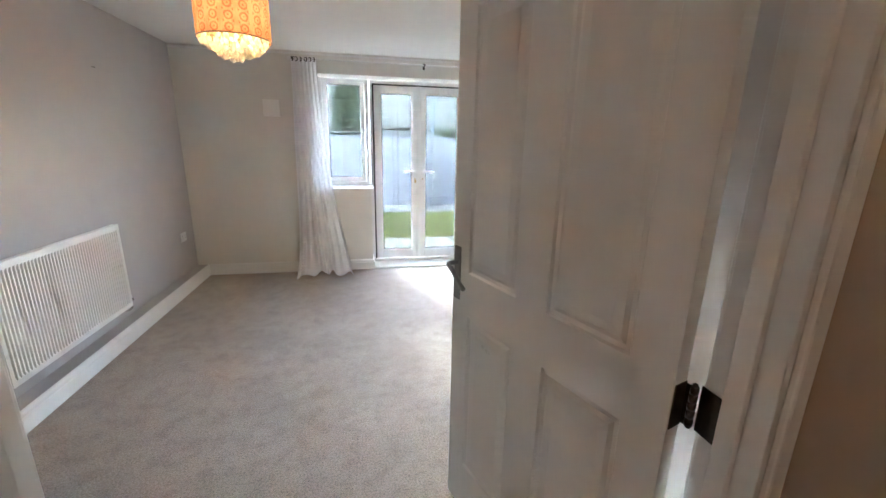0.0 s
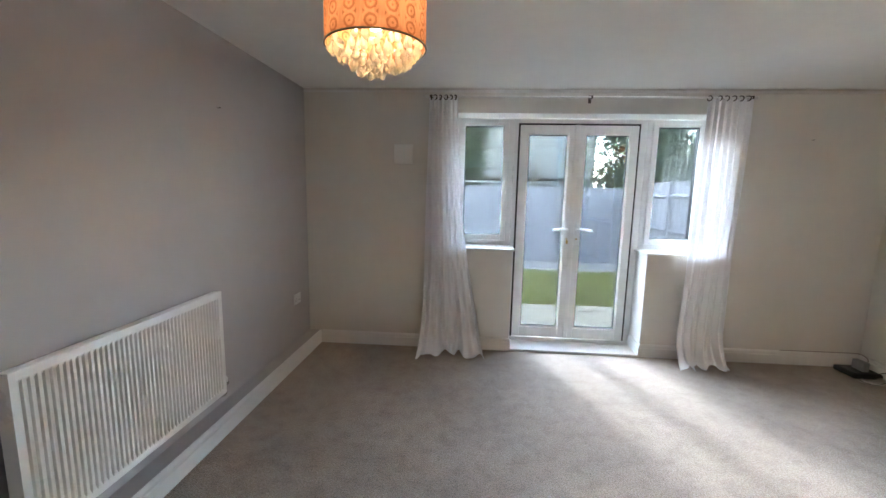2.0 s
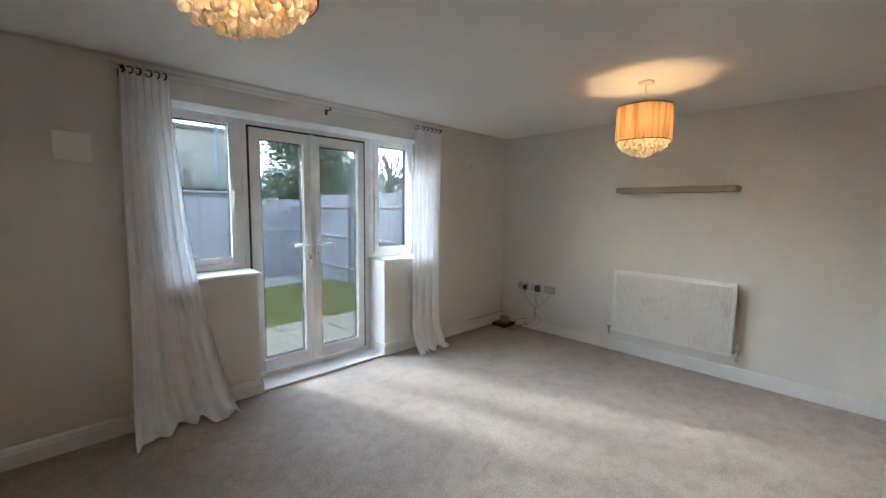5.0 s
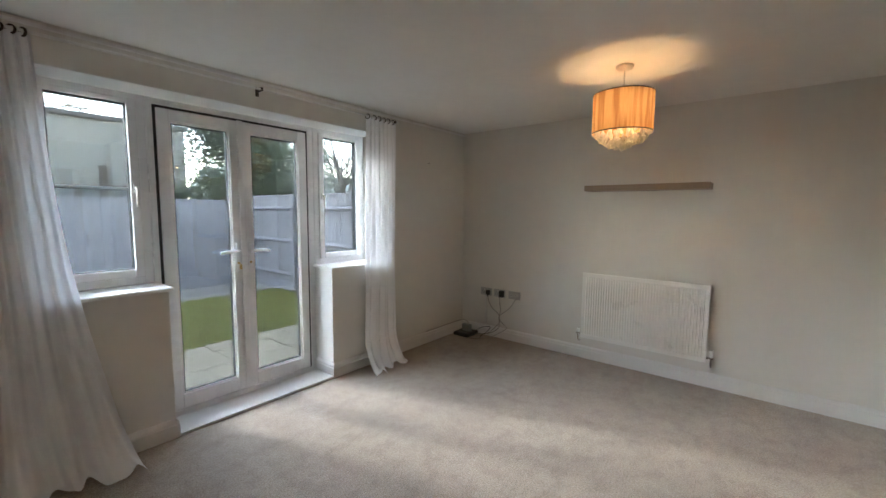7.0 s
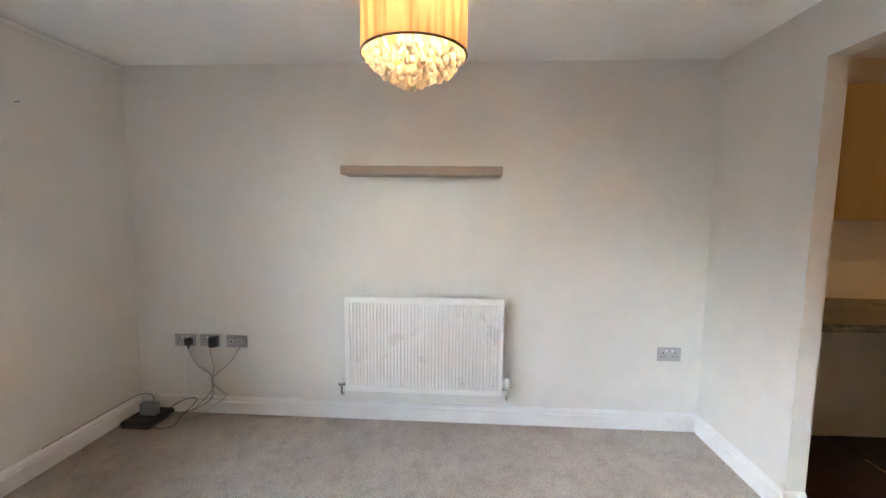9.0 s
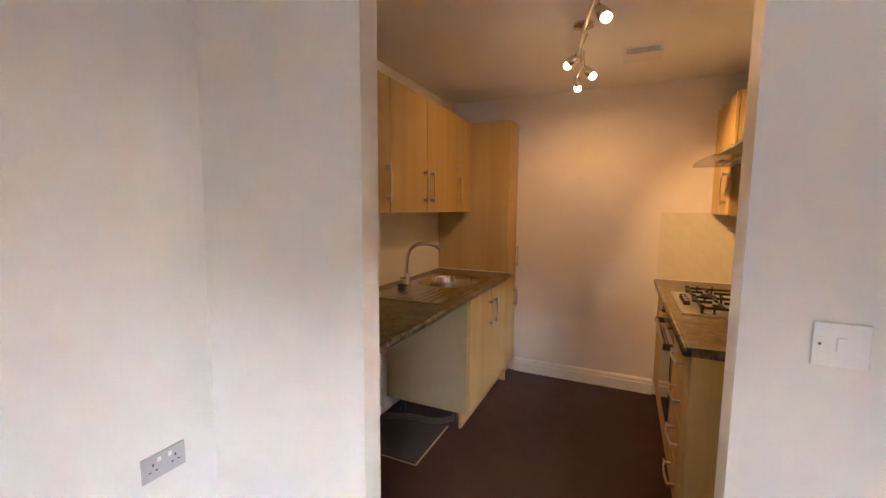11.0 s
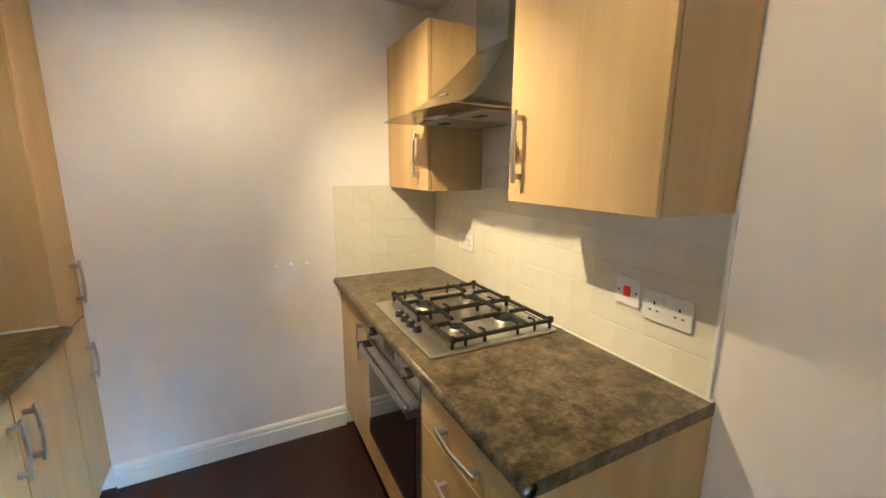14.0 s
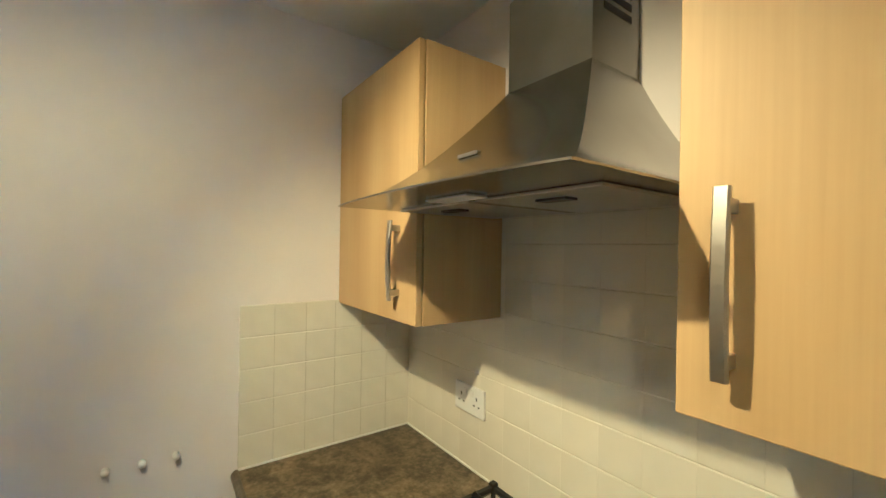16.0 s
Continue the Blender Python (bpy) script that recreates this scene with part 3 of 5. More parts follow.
def curtain(name, x0, x1, b0, b1, toe, seed):
    """A gathered voile that hangs from x0..x1 and spreads to b0..b1 on the floor, its hem kicked out to toe."""
    rng = random.Random(seed)
    c = thing(name, ((x0 + x1) / 2, RY, 0), "long sheer white voile curtain pooling on the carpet", "curtain", "pair of curtains")
    bm = bmesh.new()
    n, rows = 110, 46
    ph = [rng.uniform(0, 6.3) for _ in range(4)]
    grid = []
    for j in range(rows + 1):
        v = j / rows
        z = 2.262 - v * 2.262
        row = []
        spread = v ** 1.7
        low = max(0.0, (v - 0.86) / 0.14)
        for i in range(n + 1):
            u = i / n
            w = u + 0.012 * math.sin(9 * v + ph[0] + 5 * u)
            x = (x0 + (b0 - x0) * spread) * (1 - w) + (x1 + (b1 - x1) * spread) * w
            fold = 0.020 * math.sin(2 * math.pi * 7 * u + ph[1] + 0.7 * v) * (0.55 + 0.5 * v) + 0.014 * math.sin(2 * math.pi * 3.3 * u + ph[2] - 1.6 * v) * (0.3 + v)
            fold += 0.004 * math.sin(2 * math.pi * 13 * u + ph[3] + 2 * v) * (1 - v) ** 2
            y = RY + 0.004 + fold - 0.05 * spread - 0.03 * v * math.sin(3 * u + ph[2])
            y -= low ** 1.6 * (0.10 + toe * (0.5 + 0.5 * math.sin(7 * u + ph[0])))
            zz = max(z * (1 - 0.25 * low), 0.012 + 0.022 * (1 + math.sin(2 * math.pi * 4 * u + ph[3])) * low)
            row.append(bm.verts.new((x + 0.02 * low * math.sin(11 * u + ph[1]), min(y, RY + 0.055 if z < 1.05 else RY + 0.06), zz)))
        grid.append(row)
    for a, d in zip(grid, grid[1:]):
        for i in range(n):
            bm.faces.new((a[i], a[i + 1], d[i + 1], d[i]))
    part("drape", bm, VOILE, c, "", True)
    for i in range(6):
        x = x0 + (x1 - x0) * (i + 0.4 + rng.uniform(-0.15, 0.15)) / 6
        part("curtain_ring", torus(0.0, 0.0195, 0.004, (x, RY, 2.266), rng.uniform(15, 75)), BRONZE, c, "dark metal eyelet ring", True)
    return c


def torus(flat, big, small, at, turn):
    b = bmesh.new()
    rings = []
    ca, sa = math.cos(radians(turn)), math.sin(radians(turn))
    for i in range(16):
        a = 2 * math.pi * i / 16
        ring = []
        for j in range(6):
            q = 2 * math.pi * j / 6
            r = big + small * math.cos(q)
            px, py, pz = small * 1.6 * math.sin(q), r * math.cos(a), r * math.sin(a)
            ring.append(b.verts.new((at[0] + px * ca - py * sa, at[1] + px * sa + py * ca, at[2] + pz)))
        rings.append(ring)
    for i in range(16):
        a, c = rings[i], rings[(i + 1) % 16]
        for j in range(6):
            b.faces.new((a[j], a[(j + 1) % 6], c[(j + 1) % 6], c[j]))
    bmesh.ops.recalc_face_normals(b, faces=b.faces[:])
    return b


curtain("curtain", -0.455, -0.205, -0.50, 0.07, 0.10, 3)
curtain("curtain", 1.840, 2.20, 1.74, 2.17, 0.07, 8)

# ---- radiators ----


def radiator(name, wall, out, y0, y1, z0, z1, label, flutes=44):
    """A panel radiator on a wall at x = wall that faces out (+1 or -1)."""
    r = thing(name, (wall, (y0 + y1) / 2, z0), label, "radiator", "panel radiators")
    f = wall + out * 0.085

    def bx(d0, d1, *rest, **k):
        a, c = wall + out * d0, wall + out * d1
        return box(min(a, c), max(a, c), *rest, **k)

    bm = bmesh.new()
    lv = [(z0, 0), (z0 + 0.028, 0), (z0 + 0.042, 1), (z1 - 0.050, 1), (z1 - 0.036, 0), (z1 - 0.004, 0), (z1, -0.4)]
    ys = [(y0, 0), (y0 + 0.022, 0)]
    p = (y1 - y0 - 0.044) / flutes
    for i in range(flutes):
        a = y0 + 0.022 + i * p
        ys += [(a + p * 0.14, 1), (a + p * 0.42, 1), (a + p * 0.60, 0), (a + p * 0.96, 0)]
    ys += [(y1 - 0.022, 0), (y1, 0)]
    grid = [[bm.verts.new((f - out * 0.0085 * max(k * q, 0) + out * min(k, 0) * 0.008, y, z)) for y, q in ys] for z, k in lv]
    for a, c in zip(grid, grid[1:]):
        for i in range(len(ys) - 1):
            bm.faces.new((a[i], a[i + 1], c[i + 1], c[i]))
    bmesh.ops.recalc_face_normals(bm, faces=bm.faces[:])
    if (bm.faces[:][0].normal.x > 0) != (out > 0):
        bmesh.ops.reverse_faces(bm, faces=bm.faces[:])
    part("front_panel", bm, RAD, r)
    part("back_panel", bx(0.030, 0.042, y0 + 0.012, y1 - 0.012, z0 + 0.006, z1 - 0.008, bevel=0.003), RAD, r)
    part("side_cover", bx(0.028, 0.083, y0, y0 + 0.004, z0 + 0.004, z1 - 0.004, bevel=0.001), RAD, r)
    part("side_cover", bx(0.028, 0.083, y1 - 0.004, y1, z0 + 0.004, z1 - 0.004, bevel=0.001), RAD, r)
    # Fins coloured dark to stand in for the shadow gap under the grille
    fins = bmesh.new()
    k = int((y1 - y0) / 0.03)
    for i in range(k):
        y = y0 + 0.02 + (y1 - y0 - 0.04) * i / (k - 1)
        a, c = wall + out * 0.042, wall + out * 0.072
        box(min(a, c), max(a, c), y - 0.001, y + 0.001, z0 + 0.03, z1 - 0.02, bm=fins)
    part("convector_fins", fins, DARK_GAP, r, "convector fins coloured dark for the shadow gap")
    g = bmesh.new()
    for d in (0.046, 0.056, 0.066, 0.076):
        a, c = wall + out * (d - 0.0015), wall + out * (d + 0.0015)
        box(min(a, c), max(a, c), y0 + 0.005, y1 - 0.005, z1 - 0.009, z1 - 0.004, bm=g)
    part("top_grille", g, RAD, r)
    for y in (y0 + 0.15, y1 - 0.15):
        part("wall_bracket", bx(0.0, 0.032, y - 0.015, y + 0.015, z0 + 0.02, z1 - 0.03), RAD, r)
    vx = wall + out * 0.056
    for y, s, trv in ((y0, -1, True), (y1, 1, False)):
        if out > 0:
            trv = s < 0
        v = part("valve_body", lathe([(0.0, 0.0), (0.012, 0.0), (0.012, 0.018), (0.009, 0.022), (0.009, 0.040), (0.013, 0.044), (0.013, 0.052)], (vx, y - (0 if s > 0 else 0.052), z0 + 0.035), 12, "y"), CHROME, r, "chrome radiator valve", True)
        part("pipe_tail", tube([(vx, y + s * 0.034, z0 + 0.03), (vx, y + s * 0.034, z0 - 0.04), (wall + out * 0.004, y + s * 0.034, z0 - 0.055)], 0.0085, 10, smooth_steps=2), CHROME, r, "chrome pipe tail", True)
        if trv:
            part("thermostat_head", lathe([(0.012, 0.0), (0.017, 0.006), (0.019, 0.014), (0.019, 0.05), (0.015, 0.06), (0.0, 0.062)], (vx, y + s * 0.034, z0 + 0.045), 16), WHITE_PLASTIC, r, "white thermostatic head", True)
        else:
            part("valve_cap", lathe([(0.010, 0.0), (0.014, 0.004), (0.013, 0.03), (0.0, 0.032)], (vx, y + s * 0.034, z0 + 0.045), 12), WHITE_PLASTIC, r, "white valve cap", True)
    return r


radiator("radiator", XL, 1, 1.985, 3.07, 0.232, 0.862, "white ribbed panel radiator on the grey wall")
radiator("radiator", XR, -1, 1.996, 3.028, 0.228, 0.868, "white ribbed panel radiator below the floating shelf")

# ---- shelf ----
shelf = thing("floating_shelf", (3.3, 2.52, 1.64), "taupe wood-effect floating shelf on the wall", "shelf")
part("board", box(3.19, XR, 2.035, 3.005, 1.640, 1.690, 0.003), SHELF, shelf)

# ---- pendant lamps ----


def drop_mesh(name, s):
    b = lathe([(0.0006, 0.030 * s), (0.004 * s, 0.018 * s), (0.009 * s, 0.006 * s), (0.0115 * s, -0.003 * s), (0.0095 * s, -0.011 * s), (0.004 * s, -0.016 * s), (0.0005, -0.0175 * s)], n=8)
    return finish(name, b, CRYSTAL, False)


def bead_mesh(name, r):
    b = bmesh.new()
    bmesh.ops.create_icosphere(b, subdivisions=2, radius=r)
    return finish(name, b, CRYSTAL, False)


DROPS = [drop_mesh("crystal_drop", 1.0), bead_mesh("crystal_drop", 0.0115), drop_mesh("crystal_drop", 1.2), bead_mesh("crystal_drop", 0.0135)]


def pendant(name, x, y, zb, zt, r, shade, label, seed):
    rng = random.Random(seed)
    p = thing(name, (x, y, zb), label, "ceiling light", "pair of pendant lamps")
    part("ceiling_rose", lathe([(0.0, H), (0.05, H), (0.052, H - 0.008), (0.046, H - 0.02), (0.02, H - 0.028), (0.0, H - 0.03)], (x, y, 0), 24), WHITE_PLASTIC, p, "white plastic ceiling rose", True)
    part("flex", tube([(x, y, H - 0.028), (x, y, zt - 0.02)], 0.0035, 8), WHITE_PLASTIC, p, "white lamp flex")
    part("lamp_holder", lathe([(0.0, zt - 0.02), (0.018, zt - 0.02), (0.02, zt - 0.03), (0.02, zt - 0.07), (0.016, zt - 0.075), (0.0, zt - 0.076)], (x, y, 0), 16), WHITE_PLASTIC, p, "white lamp holder", True)
    bm = bmesh.new()
    n = 96
    rows = []
    for z in (zb, zt):
        for rad in ((r, r - 0.003) if z == zt else (r - 0.003, r)):
            rows.append([bm.verts.new((x + rad * math.cos(2 * math.pi * i / n), y + rad * math.sin(2 * math.pi * i / n), z)) for i in range(n)])
    order = [rows[1], rows[2]]
    for i in range(n):
        bm.faces.new((order[0][i], order[0][(i + 1) % n], order[1][(i + 1) % n], order[1][i]))
    for v in rows[0] + rows[3]:
        bm.verts.remove(v)
    bmesh.ops.recalc_face_normals(bm, faces=bm.faces[:])
    part("shade", bm, shade, p, "drum shade of patterned golden fabric", True)
    for z, h in ((zb, 0.006), (zt - 0.006, 0.006)):
        part("shade_rim", lathe([(r - 0.003, z), (r + 0.0025, z), (r + 0.0025, z + h), (r - 0.003, z + h), (r - 0.003, z)], (x, y, 0), 64, cap=False), BRONZE, p, "thin dark shade rim", True)
    spider = bmesh.new()
    for k in range(3):
        a = 2 * math.pi * k / 3 + 0.4
        tube([(x + 0.02 * math.cos(a), y + 0.02 * math.sin(a), zt - 0.035), (x + (r - 0.004) * math.cos(a), y + (r - 0.004) * math.sin(a), zt - 0.012)], 0.0016, 6, bm=spider)
    part("spider", spider, CHROME, p, "wire shade carrier")
    for k in range(150):
        q = math.sqrt((k + 0.5) / 150)
        a = k * 2.399963 + rng.uniform(-0.1, 0.1)
        rad = (r - 0.016) * q
        z = zb - 0.078 + 0.075 * q ** 2.2 + rng.uniform(-0.012, 0.016)
        ob = new("crystal_drop", DROPS[(k * 7 + k // 3) % 4])
        ob.parent = p
        ob.matrix_parent_inverse = ORIGIN[p.name].inverted()
        ob.matrix_basis = pose(x + rad * math.cos(a), y + rad * math.sin(a), z, rng.uniform(-8, 8), rng.uniform(-8, 8), rng.uniform(0, 360))
    part("bulb", lathe([(0.0, zt - 0.16), (0.018, zt - 0.155), (0.028, zt - 0.135), (0.026, zt - 0.115), (0.014, zt - 0.09), (0.012, zt - 0.076)], (x, y, 0), 16), BULB, p, "lit warm bulb", True)
    return p


pendant("pendant_lamp", -0.43, 2.45, 1.985, 2.205, 0.186, SHADE_DAMASK, "pendant with damask drum shade and glass drops", 1)
pendant("pendant_lamp", 2.20, 2.43, 1.945, 2.185, 0.178, SHADE_PLEAT, "pendant with pleated drum shade and glass drops", 2)

# ---- wall fittings of the living room ----


def plate_x(name, wall, out, y0, y1, z0, z1, label, material=STEEL_PLATE, kind="socket", gangs=2):
    """A socket plate on a wall at x = wall."""
    s = thing(name, (wall, (y0 + y1) / 2, z0), label, "wall socket", "wall sockets")
    d = 0.009

    def bx(d0, d1, a, c, e, f, bevel=0.0):
        p, q = wall + out * d0, wall + out * d1
        return box(min(p, q), max(p, q), a, c, e, f, bevel)

    part("faceplate", bx(0, d, y0, y1, z0, z1, 0.002), material, s)
    zc = (z0 + z1) / 2
    if kind == "switch":
        part("rocker", bx(d, d + 0.004, (y0 + y1) / 2 - 0.012, (y0 + y1) / 2 + 0.012, zc - 0.016, zc + 0.016, 0.002), RED, s, "red rocker switch")
        for y in (y0 + 0.012, y1 - 0.012):
            part("screw", bx(d, d + 0.0015, y - 0.003, y + 0.003, zc - 0.003, zc + 0.003), DARK_GAP, s)
    elif kind == "socket":
        for g in range(gangs):
            yc = y0 + (y1 - y0) * (0.24 + 0.52 * g if gangs == 2 else 0.5)
            part("switch_rocker", bx(d, d + 0.004, yc - 0.006 + (0.02 if g == 0 else -0.02), yc + 0.006 + (0.02 if g == 0 else -0.02), zc + 0.016, zc + 0.032, 0.001), WHITE_PLASTIC, s)
            pins = bmesh.new()
            for dy, dz, w, hh in ((0, 0.010, 0.0025, 0.005), (-0.011, -0.012, 0.004, 0.0022), (0.011, -0.012, 0.004, 0.0022)):
                p, q = wall + out * (d - 0.001), wall + out * (d + 0.0006)
                box(min(p, q), max(p, q), yc + dy - w, yc + dy + w, zc + dz - hh, zc + dz + hh, bm=pins)
            part("pin_holes", pins, BLACK_PLASTIC, s, "dark pin holes")
    elif kind == "data":
        for yc in (y0 + 0.05, y1 - 0.035):
            part("outlet", bx(d, d + 0.003, yc - 0.016, yc + 0.016, zc - 0.012, zc + 0.012, 0.001), WHITE_PLASTIC, s, "white data outlet")
            part("port", bx(d + 0.003, d + 0.0036, yc - 0.009, yc + 0.009, zc - 0.006, zc + 0.005), BLACK_PLASTIC, s)
    return s


S1 = plate_x("wall_socket", XR, -1, 4.105, 4.250, 0.475, 0.562, "double socket with a black plug, beside the corner")
S2 = plate_x("wall_socket", XR, -1, 3.925, 4.070, 0.475, 0.562, "double socket with a black charger plugged in")
S3 = plate_x("wall_socket", XR, -1, 3.735, 3.880, 0.475, 0.562, "data and aerial outlet plate with a cable", kind="data")
plate_x("wall_socket", XR, -1, 0.845, 0.992, 0.470, 0.560, "brushed double socket near the kitchen opening")
plate_x("wall_socket", XL, 1, 4.185, 4.310, 0.450, 0.540, "white double socket on the grey wall", WHITE_PLASTIC)

plug = thing("plug", (XR - 0.03, 4.14, 0.5), "black three-pin plug in the socket", "plug")
part("body", box(XR - 0.045, XR - 0.010, 4.117, 4.163, 0.487, 0.540, 0.008), BLACK_PLASTIC, plug)
part("cable_grip", lathe([(0.007, 0.468), (0.009, 0.488)], (XR - 0.03, 4.14, 0), 10), BLACK_PLASTIC, plug)
charger = thing("plug_charger", (XR - 0.03, 3.96, 0.5), "black square charger in the socket", "charger")
part("body", box(XR - 0.055, XR - 0.010, 3.932, 3.985, 0.482, 0.556, 0.008), BLACK_PLASTIC, charger)

router = thing("router", (3.26, 4.36, 0), "black router base with a grey screen unit", "router")
part("base", box(3.13, 3.36, 4.25, 4.46, 0.0, 0.048, 0.018), BLACK_PLASTIC, router)
sc = part("screen_unit", box(3.225, 3.275, 4.29, 4.40, 0.048, 0.128, 0.008), GREY_PLASTIC, router, "grey standing unit")
part("screen", box(3.240, 3.2455, 4.312, 4.388, 0.048, 0.098, 0.001), mat("pale_screen", (0.42, 0.45, 0.50), 0.2, bumps=0), sc, "pale grey screen")


def cable(name, pts, r, m, label):
    c = thing(name, pts[-1], label, "cable", "loose cables")
    part("lead", tube(pts, r, 8, smooth_steps=3), m, c, "", True)


E1 = XR - 0.022
cable("cable", [(XR - 0.03, 4.14, 0.468), (E1, 4.125, 0.40), (E1, 4.08, 0.33), (E1, 3.98, 0.28), (E1, 3.99, 0.2), (E1 - 0.01, 3.97, 0.13), (E1 - 0.02, 4.05, 0.06), (3.34, 4.16, 0.02), (3.32, 4.27, 0.02)], 0.0042, CABLE, "grey power lead hanging from the plug")
cable("cable", [(XR - 0.03, 3.985, 0.482), (E1, 3.985, 0.40), (E1, 3.965, 0.33), (E1, 3.99, 0.25), (E1, 3.97, 0.19), (E1 - 0.015, 4.02, 0.13), (3.34, 4.1, 0.04), (3.30, 4.21, 0.012), (3.31, 4.27, 0.02)], 0.004, CABLE, "grey charger lead hanging to the carpet")
cable("cable", [(XR - 0.014, 3.76, 0.505), (E1 - 0.012, 3.80, 0.45), (E1, 3.84, 0.38), (E1, 3.95, 0.29), (E1, 4.01, 0.24), (E1, 3.93, 0.17), (E1, 3.87, 0.135), (E1 - 0.016, 3.98, 0.06), (3.30, 4.05, 0.01), (3.24, 4.16, 0.008), (3.16, 4.20, 0.008), (3.2, 4.27, 0.012)], 0.0032, CABLE, "thin grey data lead looped to the router")
cable("cable", [(3.33, 4.30, 0.03), (3.365, 4.20, 0.10), (3.36, 4.07, 0.125), (3.35, 4.13, 0.05), (3.28, 4.17, 0.015), (3.18, 4.12, 0.006), (3.14, 4.22, 0.006), (3.18, 4.27, 0.015)], 0.003, DARK_CABLE, "dark thin lead tangled by the router")
cable("cable", [(3.34, 4.42, 0.03), (3.373, 4.40, 0.11), (3.365, 4.46, 0.137), (3.35, YF - 0.012, 0.132), (3.0, YF - 0.008, 0.128), (2.72, YF - 0.008, 0.127)], 0.004, CABLE, "grey cable laid along the skirting board")
conduit = thing("cable_conduit", (XR, 4.16, 0.12), "slim white cable cover on the wall", "conduit")
part("cover", box(XR - 0.012, XR, 4.168, 4.188, 0.122, 0.474, 0.003), WHITE_PLASTIC, conduit)

BRIGHT_PLASTIC = mat("bright_plastic", (0.86, 0.85, 0.81), 0.4, var=0.03)
vent = thing("wall_vent", (-0.68, YF, 1.70), "square cream plastic vent cover on the wall", "vent")
part("cover", box(-0.762, -0.596, YF - 0.045, YF - 0.012, 1.706, 1.874, 0.006), BRIGHT_PLASTIC, vent)
part("back_frame", box(-0.752, -0.606, YF - 0.014, YF, 1.716, 1.864, 0.002), WHITE_PLASTIC, vent)

for nm, x, z in (("nail", 2.74, 1.95),):
    k = thing(nm, (x, YF, z), "small dark nail fixed in the cream wall", "nail")
    part("shank", lathe([(0.0035, -0.024), (0.0035, -0.021), (0.0018, -0.020), (0.0018, 0.0)], (x, YF, z), 8, "y"), BRONZE, k)
k = thing("nail", (XL, 3.26, 1.93), "small dark nail fixed in the grey wall", "nail")
part("shank", lathe([(0.0018, 0.0), (0.0018, 0.018), (0.0035, 0.019), (0.0035, 0.022)], (XL, 3.26, 1.93), 8, "x"), BRONZE, k)

lsw = thing("light_switch", (1.54, YS, 1.13), "white light switch beside the kitchen opening", "light switch")
part("faceplate", box(1.492, 1.580, YS, YS + 0.008, 1.125, 1.213, 0.002), WHITE_PLASTIC, lsw)
part("rocker", box(1.528, 1.544, YS + 0.008, YS + 0.012, 1.156, 1.184, 0.001), WHITE_PLASTIC, lsw)
part("screw", lathe([(0.0, 0.009), (0.003, 0.009), (0.003, 0.008)], (1.569, YS, 1.169), 8, "y"), DARK_GAP, lsw)

# ---- hall doorway ----
frame_h = tagged(thing("door_frame_hall", (0.38, HY, 0), "white painted lining of the hall doorway", "door frame"), kind="structure")
part("lining", boxes((HX0 - 0.03, HX0, HY - 0.002, YD + 0.002, 0, HTOP), bevel=0.002), GLOSS_WHITE, frame_h)
part("lining", boxes((HX1, HX1 + 0.03, HY - 0.002, YD + 0.002, 0, HTOP), bevel=0.002), GLOSS_WHITE, frame_h)
part("lining_head", boxes((HX0 - 0.03, HX1 + 0.03, HY - 0.002, YD + 0.002, HTOP, HTOP + 0.03), bevel=0.002), GLOSS_WHITE, frame_h)
part("door_stop", boxes((HX0, HX0 + 0.012, HY + 0.04, HY + 0.08, 0, HTOP), (HX1 - 0.012, HX1, HY + 0.04, HY + 0.08, 0, HTOP), (HX0, HX1, HY + 0.04, HY + 0.08, HTOP - 0.012, HTOP), bevel=0.002), GLOSS_WHITE, frame_h)
for y0, y1 in ((HY - 0.018, HY - 0.002), (YD + 0.002, YD + 0.018)):
    for x0, x1 in ((HX0 - 0.078, HX0 - 0.008), (HX1 + 0.008, HX1 + 0.078)):
        part("architrave", box(x0, x1, y0, y1, 0, HTOP + 0.078, 0.005), GLOSS_WHITE, frame_h)
    part("architrave", box(HX0 - 0.008, HX1 + 0.008, y0, y1, HTOP + 0.008, HTOP + 0.078, 0.005), GLOSS_WHITE, frame_h)


